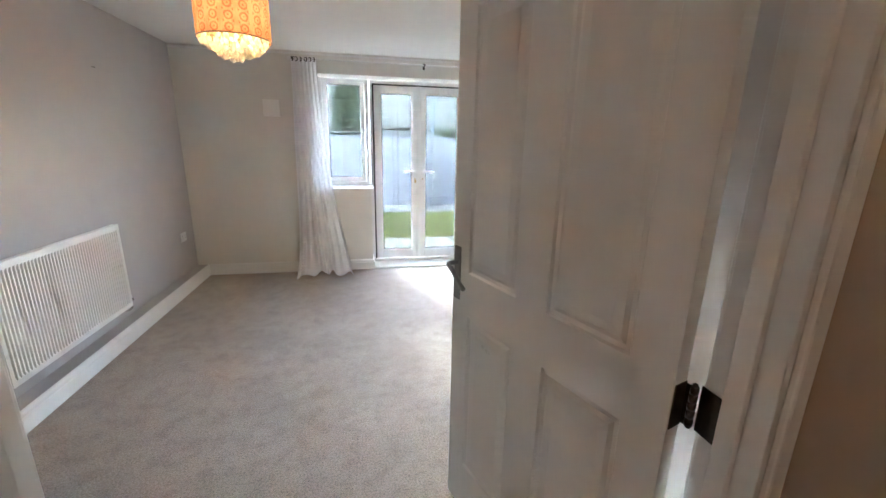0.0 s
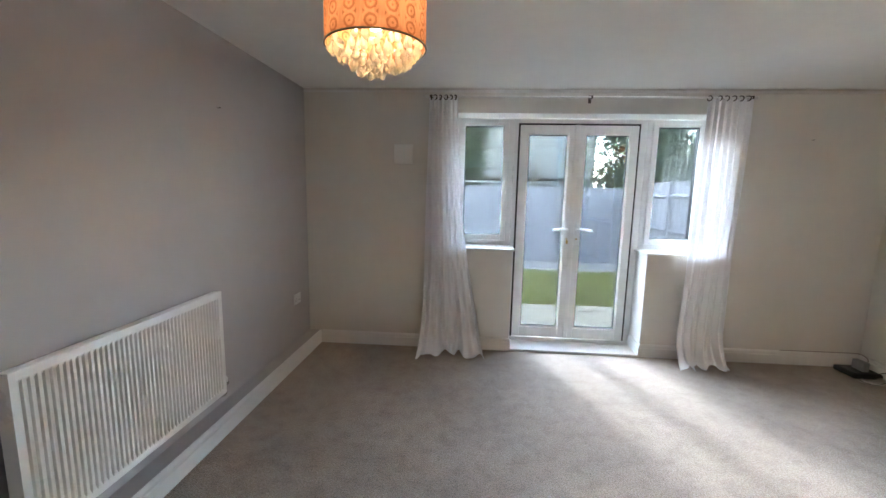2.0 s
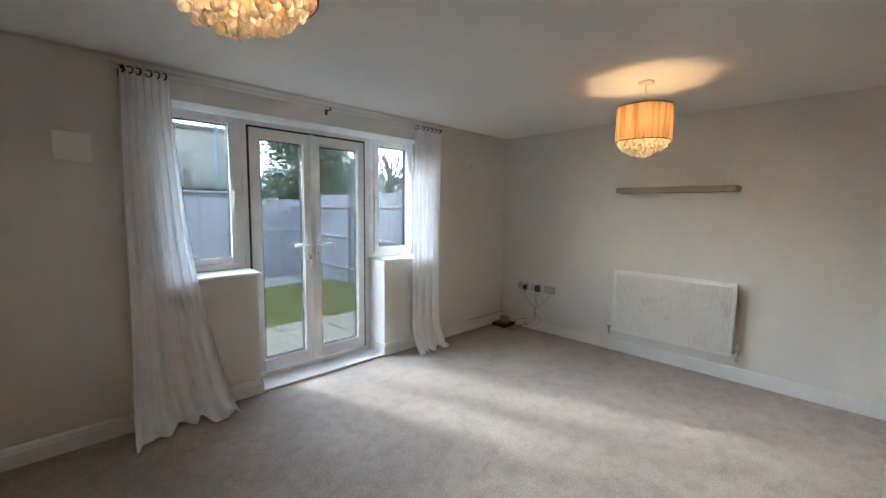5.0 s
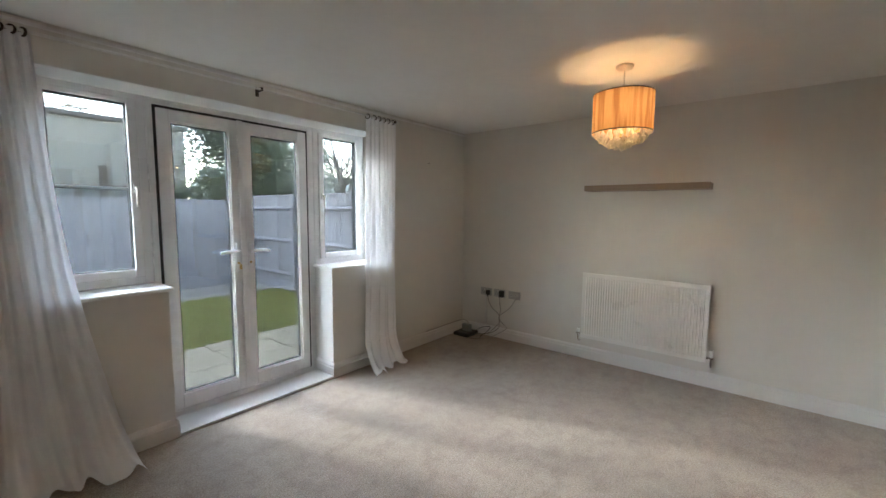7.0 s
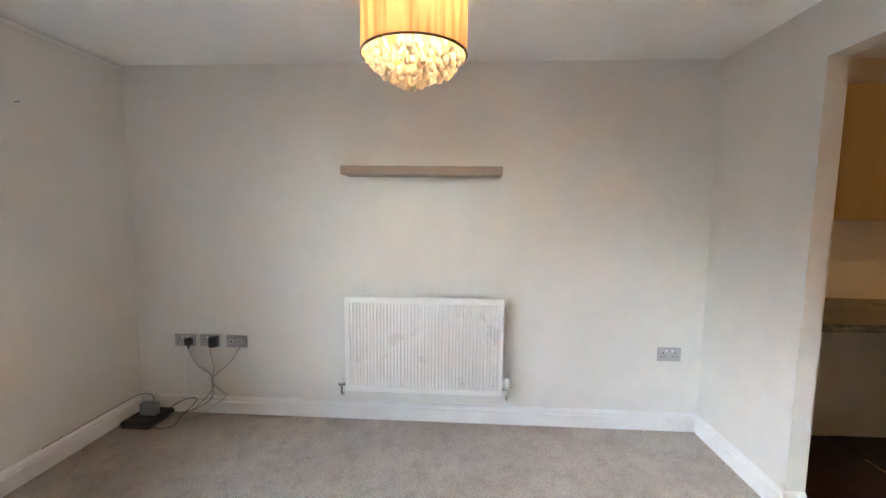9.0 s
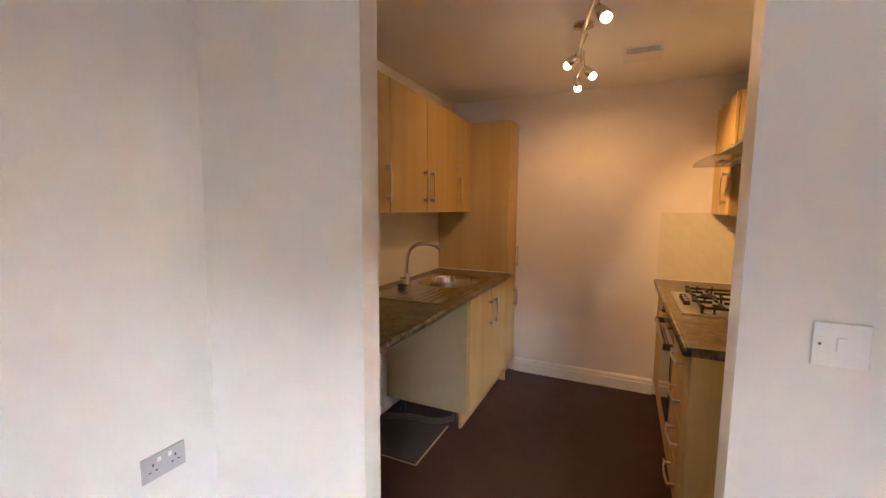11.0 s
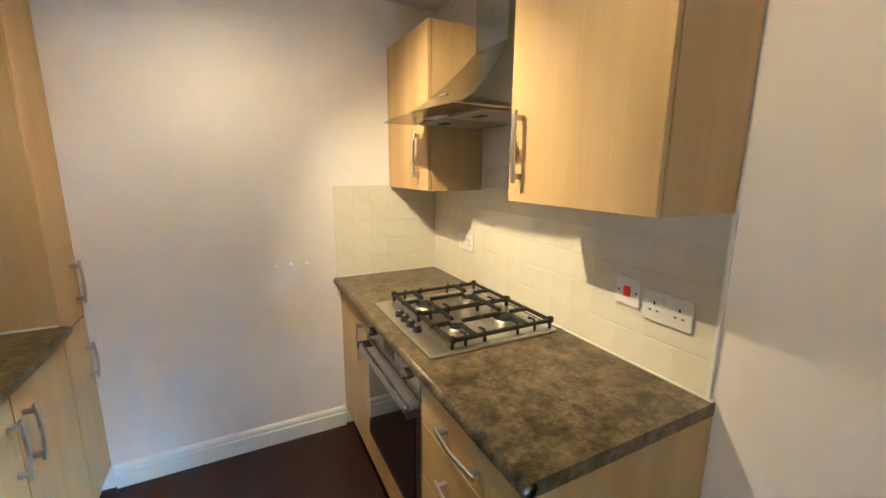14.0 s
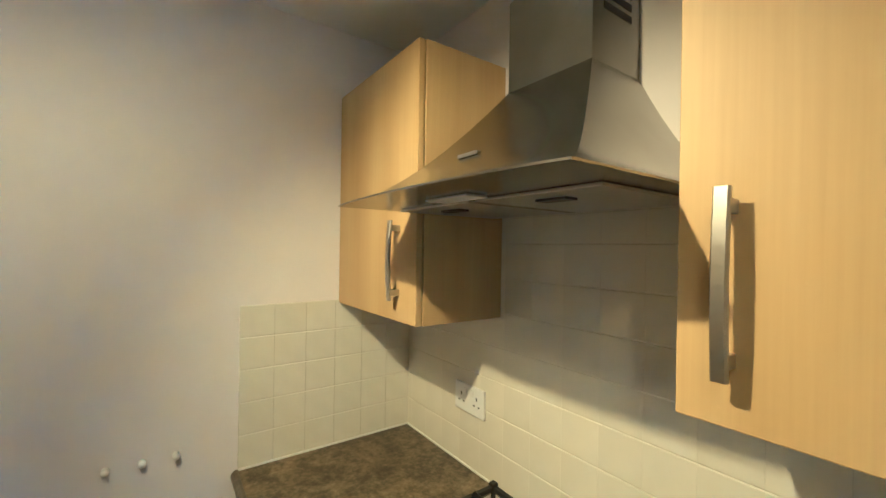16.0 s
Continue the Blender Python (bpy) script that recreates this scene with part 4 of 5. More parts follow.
def panel_door():
    """A moulded four-panel door, built shut along -x from its hinge at the origin, then swung open."""
    W, TH, Z0, Z1 = 0.838, 0.042, 0.008, 1.985
    d = new("door_3")
    tagged(d, "open white moulded four-panel door with a dark lever handle", "door", kind="structure")
    d.matrix_basis = pose(HX1 - 0.018, YD + 0.034, 0, 0, 0, -DOOR_OPEN)
    ORIGIN[d.name] = Matrix()
    cols = [(0.100, 0.355), (0.483, 0.738)]
    rows = [(0.22, 0.86), (1.02, 1.86)]
    xs = sorted({0.0, W, *[v for c in cols for v in c]})
    zs = sorted({Z0, Z1, *[v for c in rows for v in c]})
    solid = bmesh.new()
    for x0, x1 in zip(xs, xs[1:]):
        for z0, z1 in zip(zs, zs[1:]):
            if (x0, x1) in cols and (z0, z1) in rows:
                continue
            box(-x1, -x0, -TH, 0, z0, z1, bm=solid)
    bmesh.ops.remove_doubles(solid, verts=solid.verts[:], dist=0.0004)
    part("leaf", solid, GLOSS_WHITE, d)
    for x0, x1 in cols:
        for z0, z1 in rows:
            p = bmesh.new()
            for s, y in ((1, 0.0), (-1, -TH)):
                rings = []
                for inset, dep in ((0.0, 0.0), (0.006, 0.007), (0.018, 0.008), (0.030, 0.004), (0.055, 0.001)):
                    yy = y - s * dep
                    rings.append([p.verts.new(c) for c in ((-x1 + inset, yy, z0 + inset), (-x0 - inset, yy, z0 + inset), (-x0 - inset, yy, z1 - inset), (-x1 + inset, yy, z1 - inset))])
                for a, c in zip(rings, rings[1:]):
                    for i in range(4):
                        p.faces.new((a[i], a[(i + 1) % 4], c[(i + 1) % 4], c[i]))
                p.faces.new(rings[-1])
            bmesh.ops.recalc_face_normals(p, faces=p.faces[:])
            part("panel", p, GLOSS_WHITE, d)
    for s, y in ((1, 0.0), (-1, -TH)):
        hx = -W + 0.030
        a, c = y, y + s * 0.005
        part("handle_plate", box(hx - 0.021, hx + 0.021, min(a, c), max(a, c), 0.905, 1.105, 0.002), PEWTER, d, "dark metal handle plate")
        part("lever", tube([(hx, y, 1.045), (hx, y + s * 0.04, 1.045), (hx + 0.014, y + s * 0.05, 1.045), (hx + 0.05, y + s * 0.05, 1.030), (hx + 0.095, y + s * 0.05, 0.995), (hx + 0.118, y + s * 0.05, 0.985)], 0.0085, 10, smooth_steps=2), PEWTER, d, "dark curved lever", True)
    part("latch_plate", box(-W - 0.001, -W + 0.001, -TH + 0.008, -0.008, 0.97, 1.12), BRONZE, d, "dark latch plate")
    hz = HINGE_Z
    for z in (hz - 0.036, hz - 0.018, hz, hz + 0.018, hz + 0.036):
        part("hinge_knuckle", lathe([(0.0, z - 0.0088), (0.0078, z - 0.0086), (0.0082, z), (0.0078, z + 0.0086), (0.0, z + 0.0088)], (0.016, 0.003, 0), 14), BRONZE, d, "dark hinge knuckle", True)
    part("hinge_pin", lathe([(0.0, hz - 0.052), (0.0055, hz - 0.049), (0.004, hz - 0.045), (0.004, hz + 0.045), (0.0055, hz + 0.049), (0.0, hz + 0.053)], (0.016, 0.003, 0), 12), BRONZE, d, "dark hinge pin", True)
    part("hinge_leaf", box(-0.0005, 0.0018, -TH + 0.004, 0.0, hz - 0.05, hz + 0.05), BRONZE, d, "dark hinge leaf")
    part("hinge_wing", box(0.0005, 0.013, -0.001, 0.0015, hz - 0.045, hz + 0.045), BRONZE, d)
    return d


DOOR_OPEN, HINGE_Z = 71.5, 0.958
panel_door()
part("hinge_leaf", boxes((HX1 - 0.002, HX1 + 0.0005, YD - 0.034, YD + 0.012, HINGE_Z - 0.05, HINGE_Z + 0.05)), BRONZE, frame_h, "dark hinge leaf")
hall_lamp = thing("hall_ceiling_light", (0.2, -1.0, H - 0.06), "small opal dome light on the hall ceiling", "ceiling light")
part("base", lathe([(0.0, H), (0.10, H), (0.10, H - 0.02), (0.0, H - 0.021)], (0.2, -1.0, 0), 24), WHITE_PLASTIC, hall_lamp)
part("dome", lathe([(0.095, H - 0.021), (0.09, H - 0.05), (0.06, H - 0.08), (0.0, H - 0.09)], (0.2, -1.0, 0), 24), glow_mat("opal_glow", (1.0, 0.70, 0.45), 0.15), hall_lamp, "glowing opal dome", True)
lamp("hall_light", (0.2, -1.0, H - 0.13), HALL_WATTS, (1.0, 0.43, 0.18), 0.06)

# ---- kitchen ----


def xb(xa, xb_, *rest, **k):
    return box(min(xa, xb_), max(xa, xb_), *rest, **k)


def strap(a, b, side, out, width, thick, bow):
    """A flat bar from a to b, width across side, thick towards out, its middle bowed outwards."""
    a, b, side, out = Vector(a), Vector(b), Vector(side), Vector(out)
    bm = bmesh.new()
    rings, n = [], 10
    outline = ((-0.5, -0.5), (0.5, -0.5), (0.5, 0.1), (0.38, 0.5), (-0.38, 0.5), (-0.5, 0.1))
    for i in range(n + 1):
        u = i / n
        p = a.lerp(b, u) + out * (bow * math.sin(math.pi * u))
        rings.append([bm.verts.new(p + side * (q * width) + out * (r * thick)) for q, r in outline])
    for c, d in zip(rings, rings[1:]):
        for k in range(6):
            bm.faces.new((c[k], c[(k + 1) % 6], d[(k + 1) % 6], d[k]))
    bm.faces.new(rings[0][::-1])
    bm.faces.new(rings[-1])
    bmesh.ops.recalc_face_normals(bm, faces=bm.faces[:])
    return bm


def bar_handle(parent, x, out, y, z0, z1):
    """An upright satin strap handle on two feet."""
    h = part("handle", strap((x + out * 0.028, y, z0), (x + out * 0.028, y, z1), (0, 1, 0), (out, 0, 0), 0.017, 0.007, 0.005), SATIN, parent, "satin metal bar handle")
    for z in (z0 + 0.020, z1 - 0.020):
        part("handle_foot", xb(x, x + out * 0.028, y - 0.0065, y + 0.0065, z - 0.008, z + 0.008, bevel=0.001), SATIN, h)
    return h


def level_handle(parent, x, out, y0, y1, z):
    """A level satin strap handle on two feet."""
    h = part("handle", strap((x + out * 0.026, y0, z), (x + out * 0.026, y1, z), (0, 0, 1), (out, 0, 0), 0.015, 0.007, 0.009), SATIN, parent, "satin metal bar handle")
    for y in (y0 + 0.020, y1 - 0.020):
        part("handle_foot", xb(x, x + out * 0.027, y - 0.008, y + 0.008, z - 0.0055, z + 0.0055, bevel=0.001), SATIN, h)
    return h


def front(parent, x, out, y0, y1, z0, z1, name="door"):
    return part(name, xb(x, x + out * 0.018, y0 + 0.0015, y1 - 0.0015, z0 + 0.0015, z1 - 0.0015, bevel=0.0018), OAK, parent)


def wall_unit(label, wall, out, y0, y1, z0, z1, depth, doors, exposed=OAK):
    """doors: rows of (y0, y1, handle y or None)."""
    u = thing("wall_cabinet", (wall, (y0 + y1) / 2, z0), label, "kitchen cabinet", "wall cabinets")
    xf = wall + out * (depth - 0.02)
    part("body", xb(wall, xf, y0, y1, z0, z1, bevel=0.001), exposed, u)
    for a, c, hy in doors:
        d = front(u, xf + out * 0.0035, out, a, c, z0 - 0.001, z1)
        if hy is not None:
            bar_handle(d, xf + out * 0.0215, out, hy, z0 + 0.058, z0 + 0.268)
    return u


UB, UT = 1.402, 2.122
wall_unit("oak-effect wall cabinet beside the extractor hood", XW, 1, -0.536, -0.022, UB, UT, 0.292, [(-0.536, -0.022, -0.478)])
wall_unit("oak-effect wall cabinet in the back corner", XW, 1, YB + 0.001, -1.142, UB, UT, 0.292, [(YB + 0.001, -1.142, -1.232)])
wall_unit("oak-effect wall cabinet over the worktop", XR, -1, -0.150, 0.35, UB, UT, 0.292, [(-0.150, 0.35, -0.110)])
wall_unit("oak-effect wall cabinet above the sink drainer", XR, -1, -0.598, -0.152, UB, UT, 0.292, [(-0.598, -0.152, -0.552)])
wall_unit("oak-effect wall cabinet above the sink bowl", XR, -1, -1.088, -0.600, UB, UT, 0.292, [(-1.088, -0.600, -0.648)])
lockable = wall_unit("narrow oak-effect wall cabinet with a small lock", XR, -1, -1.398, -1.090, UB, UT, 0.292, [(-1.398, -1.090, -1.128)])
lx = XR - 0.292
lock = part("cupboard_lock", boxes((lx - 0.012, lx, -1.140, -1.114, 1.735, 1.757), (lx - 0.010, lx, -1.134, -1.120, 1.700, 1.735), (lx - 0.010, lx, -1.100, -1.080, 1.737, 1.755), bevel=0.002), SATIN, lockable, "small metal cupboard lock")

tall = thing("larder_cabinet", (3.1, -1.53, 0), "tall oak-effect larder cabinet beside the sink", "kitchen cabinet")
part("side_panel", box(2.787, XR, -1.420, -1.402, 0.0, UT, 0.001), OAK, tall)
part("body", box(2.800, XR, YB + 0.002, -1.421, 0.12, UT - 0.002), CARCASS, tall)
part("plinth", box(2.830, 2.845, YB + 0.002, -1.421, 0.003, 0.12), OAK_EDGE, tall)
for z0, z1, ha, hb in ((0.12, 0.868, 0.60, 0.76), (0.872, UT, 0.94, 1.12)):
    d = front(tall, 2.798, -1, YB + 0.003, -1.403, z0, z1)
    bar_handle(d, 2.780, -1, -1.600, ha, hb)

# east base run
wte = thing("worktop", (3.08, -0.4, 0.87), "brown stone-effect laminate worktop with a cut-out for the sink", "worktop", "worktops")
WTX0 = 2.765
SX0, SX1, SY0, SY1 = 2.825, 3.292, -1.120, -0.180
part("slab", boxes((WTX0, SX0 + 0.012, -1.401, 0.62, 0.872, 0.910), (SX1 - 0.012, XR, -1.401, 0.62, 0.872, 0.910),
                   (SX0 + 0.012, SX1 - 0.012, -1.401, SY0 + 0.012, 0.872, 0.910), (SX0 + 0.012, SX1 - 0.012, SY1 - 0.012, 0.62, 0.872, 0.910)), WORKTOP, wte)
part("front_edge", lathe([(0.019, -1.401), (0.019, 0.62)], (WTX0, 0, 0.891), 16, "y"), WORKTOP, wte, "", True)
part("sealant", boxes((WTX0 + 0.02, XR, -1.4015, -1.397, 0.908, 0.916), (XR - 0.005, XR, -1.397, 0.62, 0.908, 0.915)), SEALANT, wte, "white sealant bead")

sink_unit = thing("sink_cabinet", (3.1, -0.97, 0.12), "oak-effect base cabinet under the sink", "kitchen cabinet", "base cabinets")
part("side_panel", box(2.800, XR - 0.01, -0.568, -0.550, 0.112, 0.871, 0.001), CARCASS, sink_unit, "cream cabinet side")
part("side_panel", box(2.800, XR - 0.01, -1.400, -1.383, 0.112, 0.871, 0.001), CARCASS, sink_unit, "cream cabinet side")
part("base", box(2.800, XR - 0.01, -1.383, -0.568, 0.112, 0.130), CARCASS, sink_unit)
part("back", box(XR - 0.03, XR - 0.015, -1.383, -0.568, 0.130, 0.60), CARCASS, sink_unit)
for y0, y1, hy in ((-1.400, -0.986, -1.035), (-0.982, -0.550, -0.940)):
    d = front(sink_unit, 2.798, -1, y0, y1, 0.118, 0.868)
    bar_handle(d, 2.780, -1, hy, 0.60, 0.79)
part("plinth", box(2.838, 2.853, -1.400, -0.560, 0.003, 0.112, 0.001), OAK_EDGE, sink_unit)
for y in (-0.62, -1.33):
    for x in (2.9, 3.3):
        part("leg", lathe([(0.022, 0.003), (0.022, 0.012), (0.014, 0.016), (0.014, 0.112)], (x, y, 0), 10), BLACK_PLASTIC, sink_unit)
waste = thing("waste_pipe", (3.1, -0.6, 0.004), "dark flexible waste pipe under the cabinet", "pipe")
part("hose", tube([(3.36, -0.45, 0.024), (3.2, -0.53, 0.024), (3.05, -0.53, 0.024), (2.94, -0.58, 0.024), (2.9, -0.72, 0.024)], 0.017, 10, smooth_steps=2), DARK_CABLE, waste, "", True)


def sink():
    s = thing("sink", (3.06, -0.65, 0.91), "stainless steel inset sink with a ribbed drainer", "sink")
    zt = 0.9125
    # the rim follows a rounded rectangle; the bowl and the drainer tray sink into it
    nx, ny = 60, 116
    bm = bmesh.new()
    bcx, bcy, brx, bry = 3.050, -0.852, 0.194, 0.222
    grid = []
    for j in range(ny + 1):
        y = SY0 + (SY1 - SY0) * j / ny
        row = []
        for i in range(nx + 1):
            x = SX0 + (SX1 - SX0) * i / nx
            e = min(x - SX0, SX1 - x, y - SY0, SY1 - y)
            z = zt + 0.003 * min(1, e / 0.006) - 0.004 * max(0, min(1, (e - 0.016) / 0.012))
            q = (abs((x - bcx) / brx) ** 3 + abs((y - bcy) / bry) ** 3) ** (1 / 3)
            if q < 1:
                z -= 0.150 * min(1, (1 - q) / 0.11) ** 0.6
            tx = min((x - 2.868) / 0.02, (3.215 - x) / 0.02)
            ty = min((y + 0.625) / 0.03, (-0.215 - y) / 0.02)
            t = max(0, min(1, tx, ty))
            if t > 0:
                z -= 0.004 * t
                if -0.57 < y < -0.24:
                    z += 0.0042 * t * max(0, math.cos(2 * math.pi * (x - 2.868) / 0.042)) ** 2
            row.append(bm.verts.new((x, y, z)))
        grid.append(row)
    for a, c in zip(grid, grid[1:]):
        for i in range(nx):
            bm.faces.new((a[i], a[i + 1], c[i + 1], c[i]))
    part("basin", bm, STEEL, s, "", True)
    part("rim_edge", frame3(SX0, SX1, SY0, SY1, 0.9095, 0.9135), STEEL, s)
    part("waste", lathe([(0.0, 0.7665), (0.018, 0.7665), (0.030, 0.769), (0.036, 0.7685), (0.036, 0.765)], (bcx + 0.02, bcy, 0), 20), CHROME, s, "chrome waste outlet", True)
    part("overflow", box(2.862, 2.874, -0.63, -0.60, 0.9105, 0.913, 0.001), CHROME, s)
    return s


def frame3(x0, x1, y0, y1, z0, z1):
    w = 0.003
    return boxes((x0 - w, x0, y0 - w, y1 + w, z0, z1), (x1, x1 + w, y0 - w, y1 + w, z0, z1), (x0, x1, y0 - w, y0, z0, z1), (x0, x1, y1, y1 + w, z0, z1))


sink()
tap = thing("kitchen_tap", (3.262, -0.60, 0.912), "chrome mixer tap with a swan-neck spout", "tap")
part("base", lathe([(0.026, 0.910), (0.026, 0.918), (0.021, 0.926), (0.019, 0.985), (0.015, 0.995), (0.0, 0.996)], (3.262, -0.60, 0), 20), CHROME, tap, "", True)
part("spout", tube([(3.262, -0.60, 0.985), (3.262, -0.602, 1.06), (3.254, -0.608, 1.13), (3.225, -0.628, 1.175), (3.17, -0.665, 1.192), (3.11, -0.705, 1.183), (3.078, -0.727, 1.160), (3.072, -0.731, 1.140)], 0.0115, 12, smooth_steps=2), CHROME, tap, "", True)
for s in (-1, 1):
    part("tap_lever", tube([(3.262, -0.60 + s * 0.018, 0.960), (3.262, -0.60 + s * 0.045, 0.966), (3.258, -0.60 + s * 0.085, 0.972)], 0.0075, 8, smooth_steps=1), CHROME, tap, "", True)
stopper = thing("sink_plug", (3.25, -0.49, 0.912), "black rubber sink plug lying by the tap", "sink plug")
part("bung", lathe([(0.0, 0.912), (0.022, 0.912), (0.026, 0.918), (0.026, 0.934), (0.02, 0.938), (0.0, 0.939)], (3.235, -0.485, 0), 16), BLACK_PLASTIC, stopper, "", True)

# west base run
wtw = thing("worktop", (1.4, -0.83, 0.87), "brown stone-effect laminate worktop around the hob", "worktop", "worktops")
part("slab", box(XW, 1.692, YB, 0.0, 0.872, 0.910), WORKTOP, wtw)
part("front_edge", lathe([(0.019, YB), (0.019, 0.0)], (1.692, 0, 0.891), 16, "y"), WORKTOP, wtw, "", True)
part("sealant", boxes((XW, XW + 0.013, YB + 0.012, -0.002, 0.909, 0.915), (XW, 1.69, YB, YB + 0.013, 0.909, 0.915)), SEALANT, wtw, "white sealant bead")

FX = 1.655


def base_unit(label, y0, y1):
    u = thing("base_cabinet", (1.38, (y0 + y1) / 2, 0), label, "kitchen cabinet", "base cabinets")
    part("body", box(XW, FX, y0, y1, 0.12, 0.871), CARCASS, u)
    part("plinth", box(FX - 0.045, FX - 0.03, y0, y1, 0.003, 0.12), OAK_EDGE, u)
    return u


u = base_unit("oak-effect base cabinet between oven and end wall", YB + 0.001, -1.162)
d = front(u, FX + 0.002, 1, YB + 0.001, -1.162, 0.122, 0.868)
bar_handle(d, FX + 0.020, 1, -1.225, 0.61, 0.80)
u = base_unit("oak-effect four-drawer base cabinet", -0.556, -0.020)
for z0, z1 in ((0.122, 0.296), (0.296, 0.498), (0.498, 0.70), (0.70, 0.868)):
    d = front(u, FX + 0.002, 1, -0.556, -0.020, z0, z1, "drawer_front")
    level_handle(d, FX + 0.020, 1, -0.40, -0.19, (z0 + z1) / 2 + (0.0 if z1 < 0.8 else -0.012))
part("end_panel", box(XW, FX + 0.019, -0.019, -0.001, 0.003, 0.871, 0.001), OAK, u)

oven_unit = base_unit("oak-effect housing under the built-in oven", -1.160, -0.558)
part("lower_panel", box(FX + 0.002, FX + 0.020, -1.158, -0.560, 0.122, 0.262, 0.0015), OAK, oven_unit)
oven = thing("built_in_oven", (1.66, -0.86, 0.27), "built-in steel oven with a black glass door", "oven")
part("fascia", box(FX, FX + 0.022, -1.156, -0.562, 0.762, 0.866, 0.003), STEEL, oven)
part("display", box(FX + 0.022, FX + 0.0235, -0.915, -0.805, 0.795, 0.838), OVEN_GLASS, oven, "dark display window")
for y in (-1.06, -0.66):
    part("knob", lathe([(0.020, 0.0), (0.019, 0.018), (0.014, 0.022), (0.0, 0.0225)], (FX + 0.022, y, 0.815), 18, "x"), STEEL, oven, "round steel control knob", True)
od = part("oven_door", box(FX, FX + 0.024, -1.156, -0.562, 0.266, 0.756, 0.003), STEEL, oven)
part("window", box(FX + 0.0235, FX + 0.027, -1.118, -0.600, 0.300, 0.690, 0.001), OVEN_GLASS, od, "black glass window")
hd = part("handle", box(FX + 0.048, FX + 0.066, -1.138, -0.580, 0.708, 0.738, 0.005, 3), STEEL, od, "long flat steel bar handle")
for y in (-1.146, -0.572):
    part("handle_end", box(FX + 0.022, FX + 0.068, y - 0.009, y + 0.009, 0.706, 0.740, 0.005, 3), BLACK_PLASTIC, hd, "black plastic handle end")


def hob():
    x0, x1, y0, y1, z = 1.130, 1.652, -1.118, -0.536, 0.910
    h = thing("gas_hob", (1.39, -0.83, z), "steel four-burner gas hob with black pan supports", "hob")
    part("hob_plate", box(x0, x1, y0, y1, z, z + 0.012, 0.004), HOB_STEEL, h)
    part("pressed_tray", box(x0 + 0.02, x1 - 0.085, y0 + 0.02, y1 - 0.02, z + 0.0125, z + 0.014, 0.0006), HOB_STEEL, h)
    cx = [x0 + 0.13, x0 + 0.345]
    cy = [y0 + 0.155, y1 - 0.155]
    sizes = {(0, 0): 0.034, (1, 0): 0.044, (0, 1): 0.050, (1, 1): 0.030}
    for i, x in enumerate(cx):
        for j, y in enumerate(cy):
            r = sizes[(i, j)]
            bpart = part("burner", lathe([(r + 0.006, z + 0.014), (r + 0.004, z + 0.022), (r - 0.004, z + 0.026), (0, z + 0.026)], (x, y, 0), 24), SATIN, h, "pale metal burner ring", True)
            part("burner_cap", lathe([(r - 0.006, z + 0.026), (r - 0.004, z + 0.031), (r - 0.012, z + 0.034), (0, z + 0.034)], (x, y, 0), 24), IRON, bpart, "black burner cap", True)
    zr = z + 0.042
    for ya, yb in ((y0 + 0.02, (y0 + y1) / 2 - 0.003), ((y0 + y1) / 2 + 0.003, y1 - 0.02)):
        g = bmesh.new()
        xa, xc = x0 + 0.020, x1 - 0.088
        w = 0.0075
        for yy in (ya, yb):
            box(xa, xc, yy - w, yy + w, zr - 0.006, zr + 0.006, 0.002, bm=g)
        for xx in (xa, xc):
            box(xx - w, xx + w, ya, yb, zr - 0.006, zr + 0.006, 0.002, bm=g)
        yc = (ya + yb) / 2
        for x in cx:
            for dx in (-1, 1):
                box(min(x + dx * 0.026, x + dx * 0.105), max(x + dx * 0.026, x + dx * 0.105), yc - 0.007, yc + 0.007, zr - 0.004, zr + 0.010, 0.002, bm=g)
            for yy, s in ((ya, 1), (yb, -1)):
                a, c = yy, yc - s * 0.030
                box(x - 0.007, x + 0.007, min(a, c), max(a, c), zr - 0.004, zr + 0.010, 0.002, bm=g)
                for ddx in (-0.038, 0.038):
                    tube([(x + ddx, yy, z + 0.014), (x + ddx, yy, zr + 0.002), (x + ddx, yy + s * 0.008, zr + 0.014), (x + ddx, yy + s * 0.035, zr + 0.010)], 0.0055, 6, bm=g)
        for xx in (xa, xc):
            for yy in (ya, yb):
                tube([(xx, yy, z + 0.012), (xx, yy, zr)], 0.007, 6, bm=g)
                box(xx - 0.010, xx + 0.010, yy - 0.010, yy + 0.010, zr - 0.008, zr + 0.014, 0.003, bm=g)
        part("pan_support", g, IRON, h, "black cast pan support")
    for k in range(4):
        y = (y0 + y1) / 2 - 0.090 + k * 0.058
        kb = part("control_knob", lathe([(0.019, z + 0.012), (0.017, z + 0.018), (0.016, z + 0.034), (0.013, z + 0.036), (0, z + 0.036)], (x1 - 0.045, y, 0), 16), BLACK_PLASTIC, h, "black control knob", True)
        part("knob_cap", lathe([(0.013, z + 0.036), (0.012, z + 0.038), (0, z + 0.0385)], (x1 - 0.045, y, 0), 16), CHROME, kb, "bright knob cap", True)


hob()


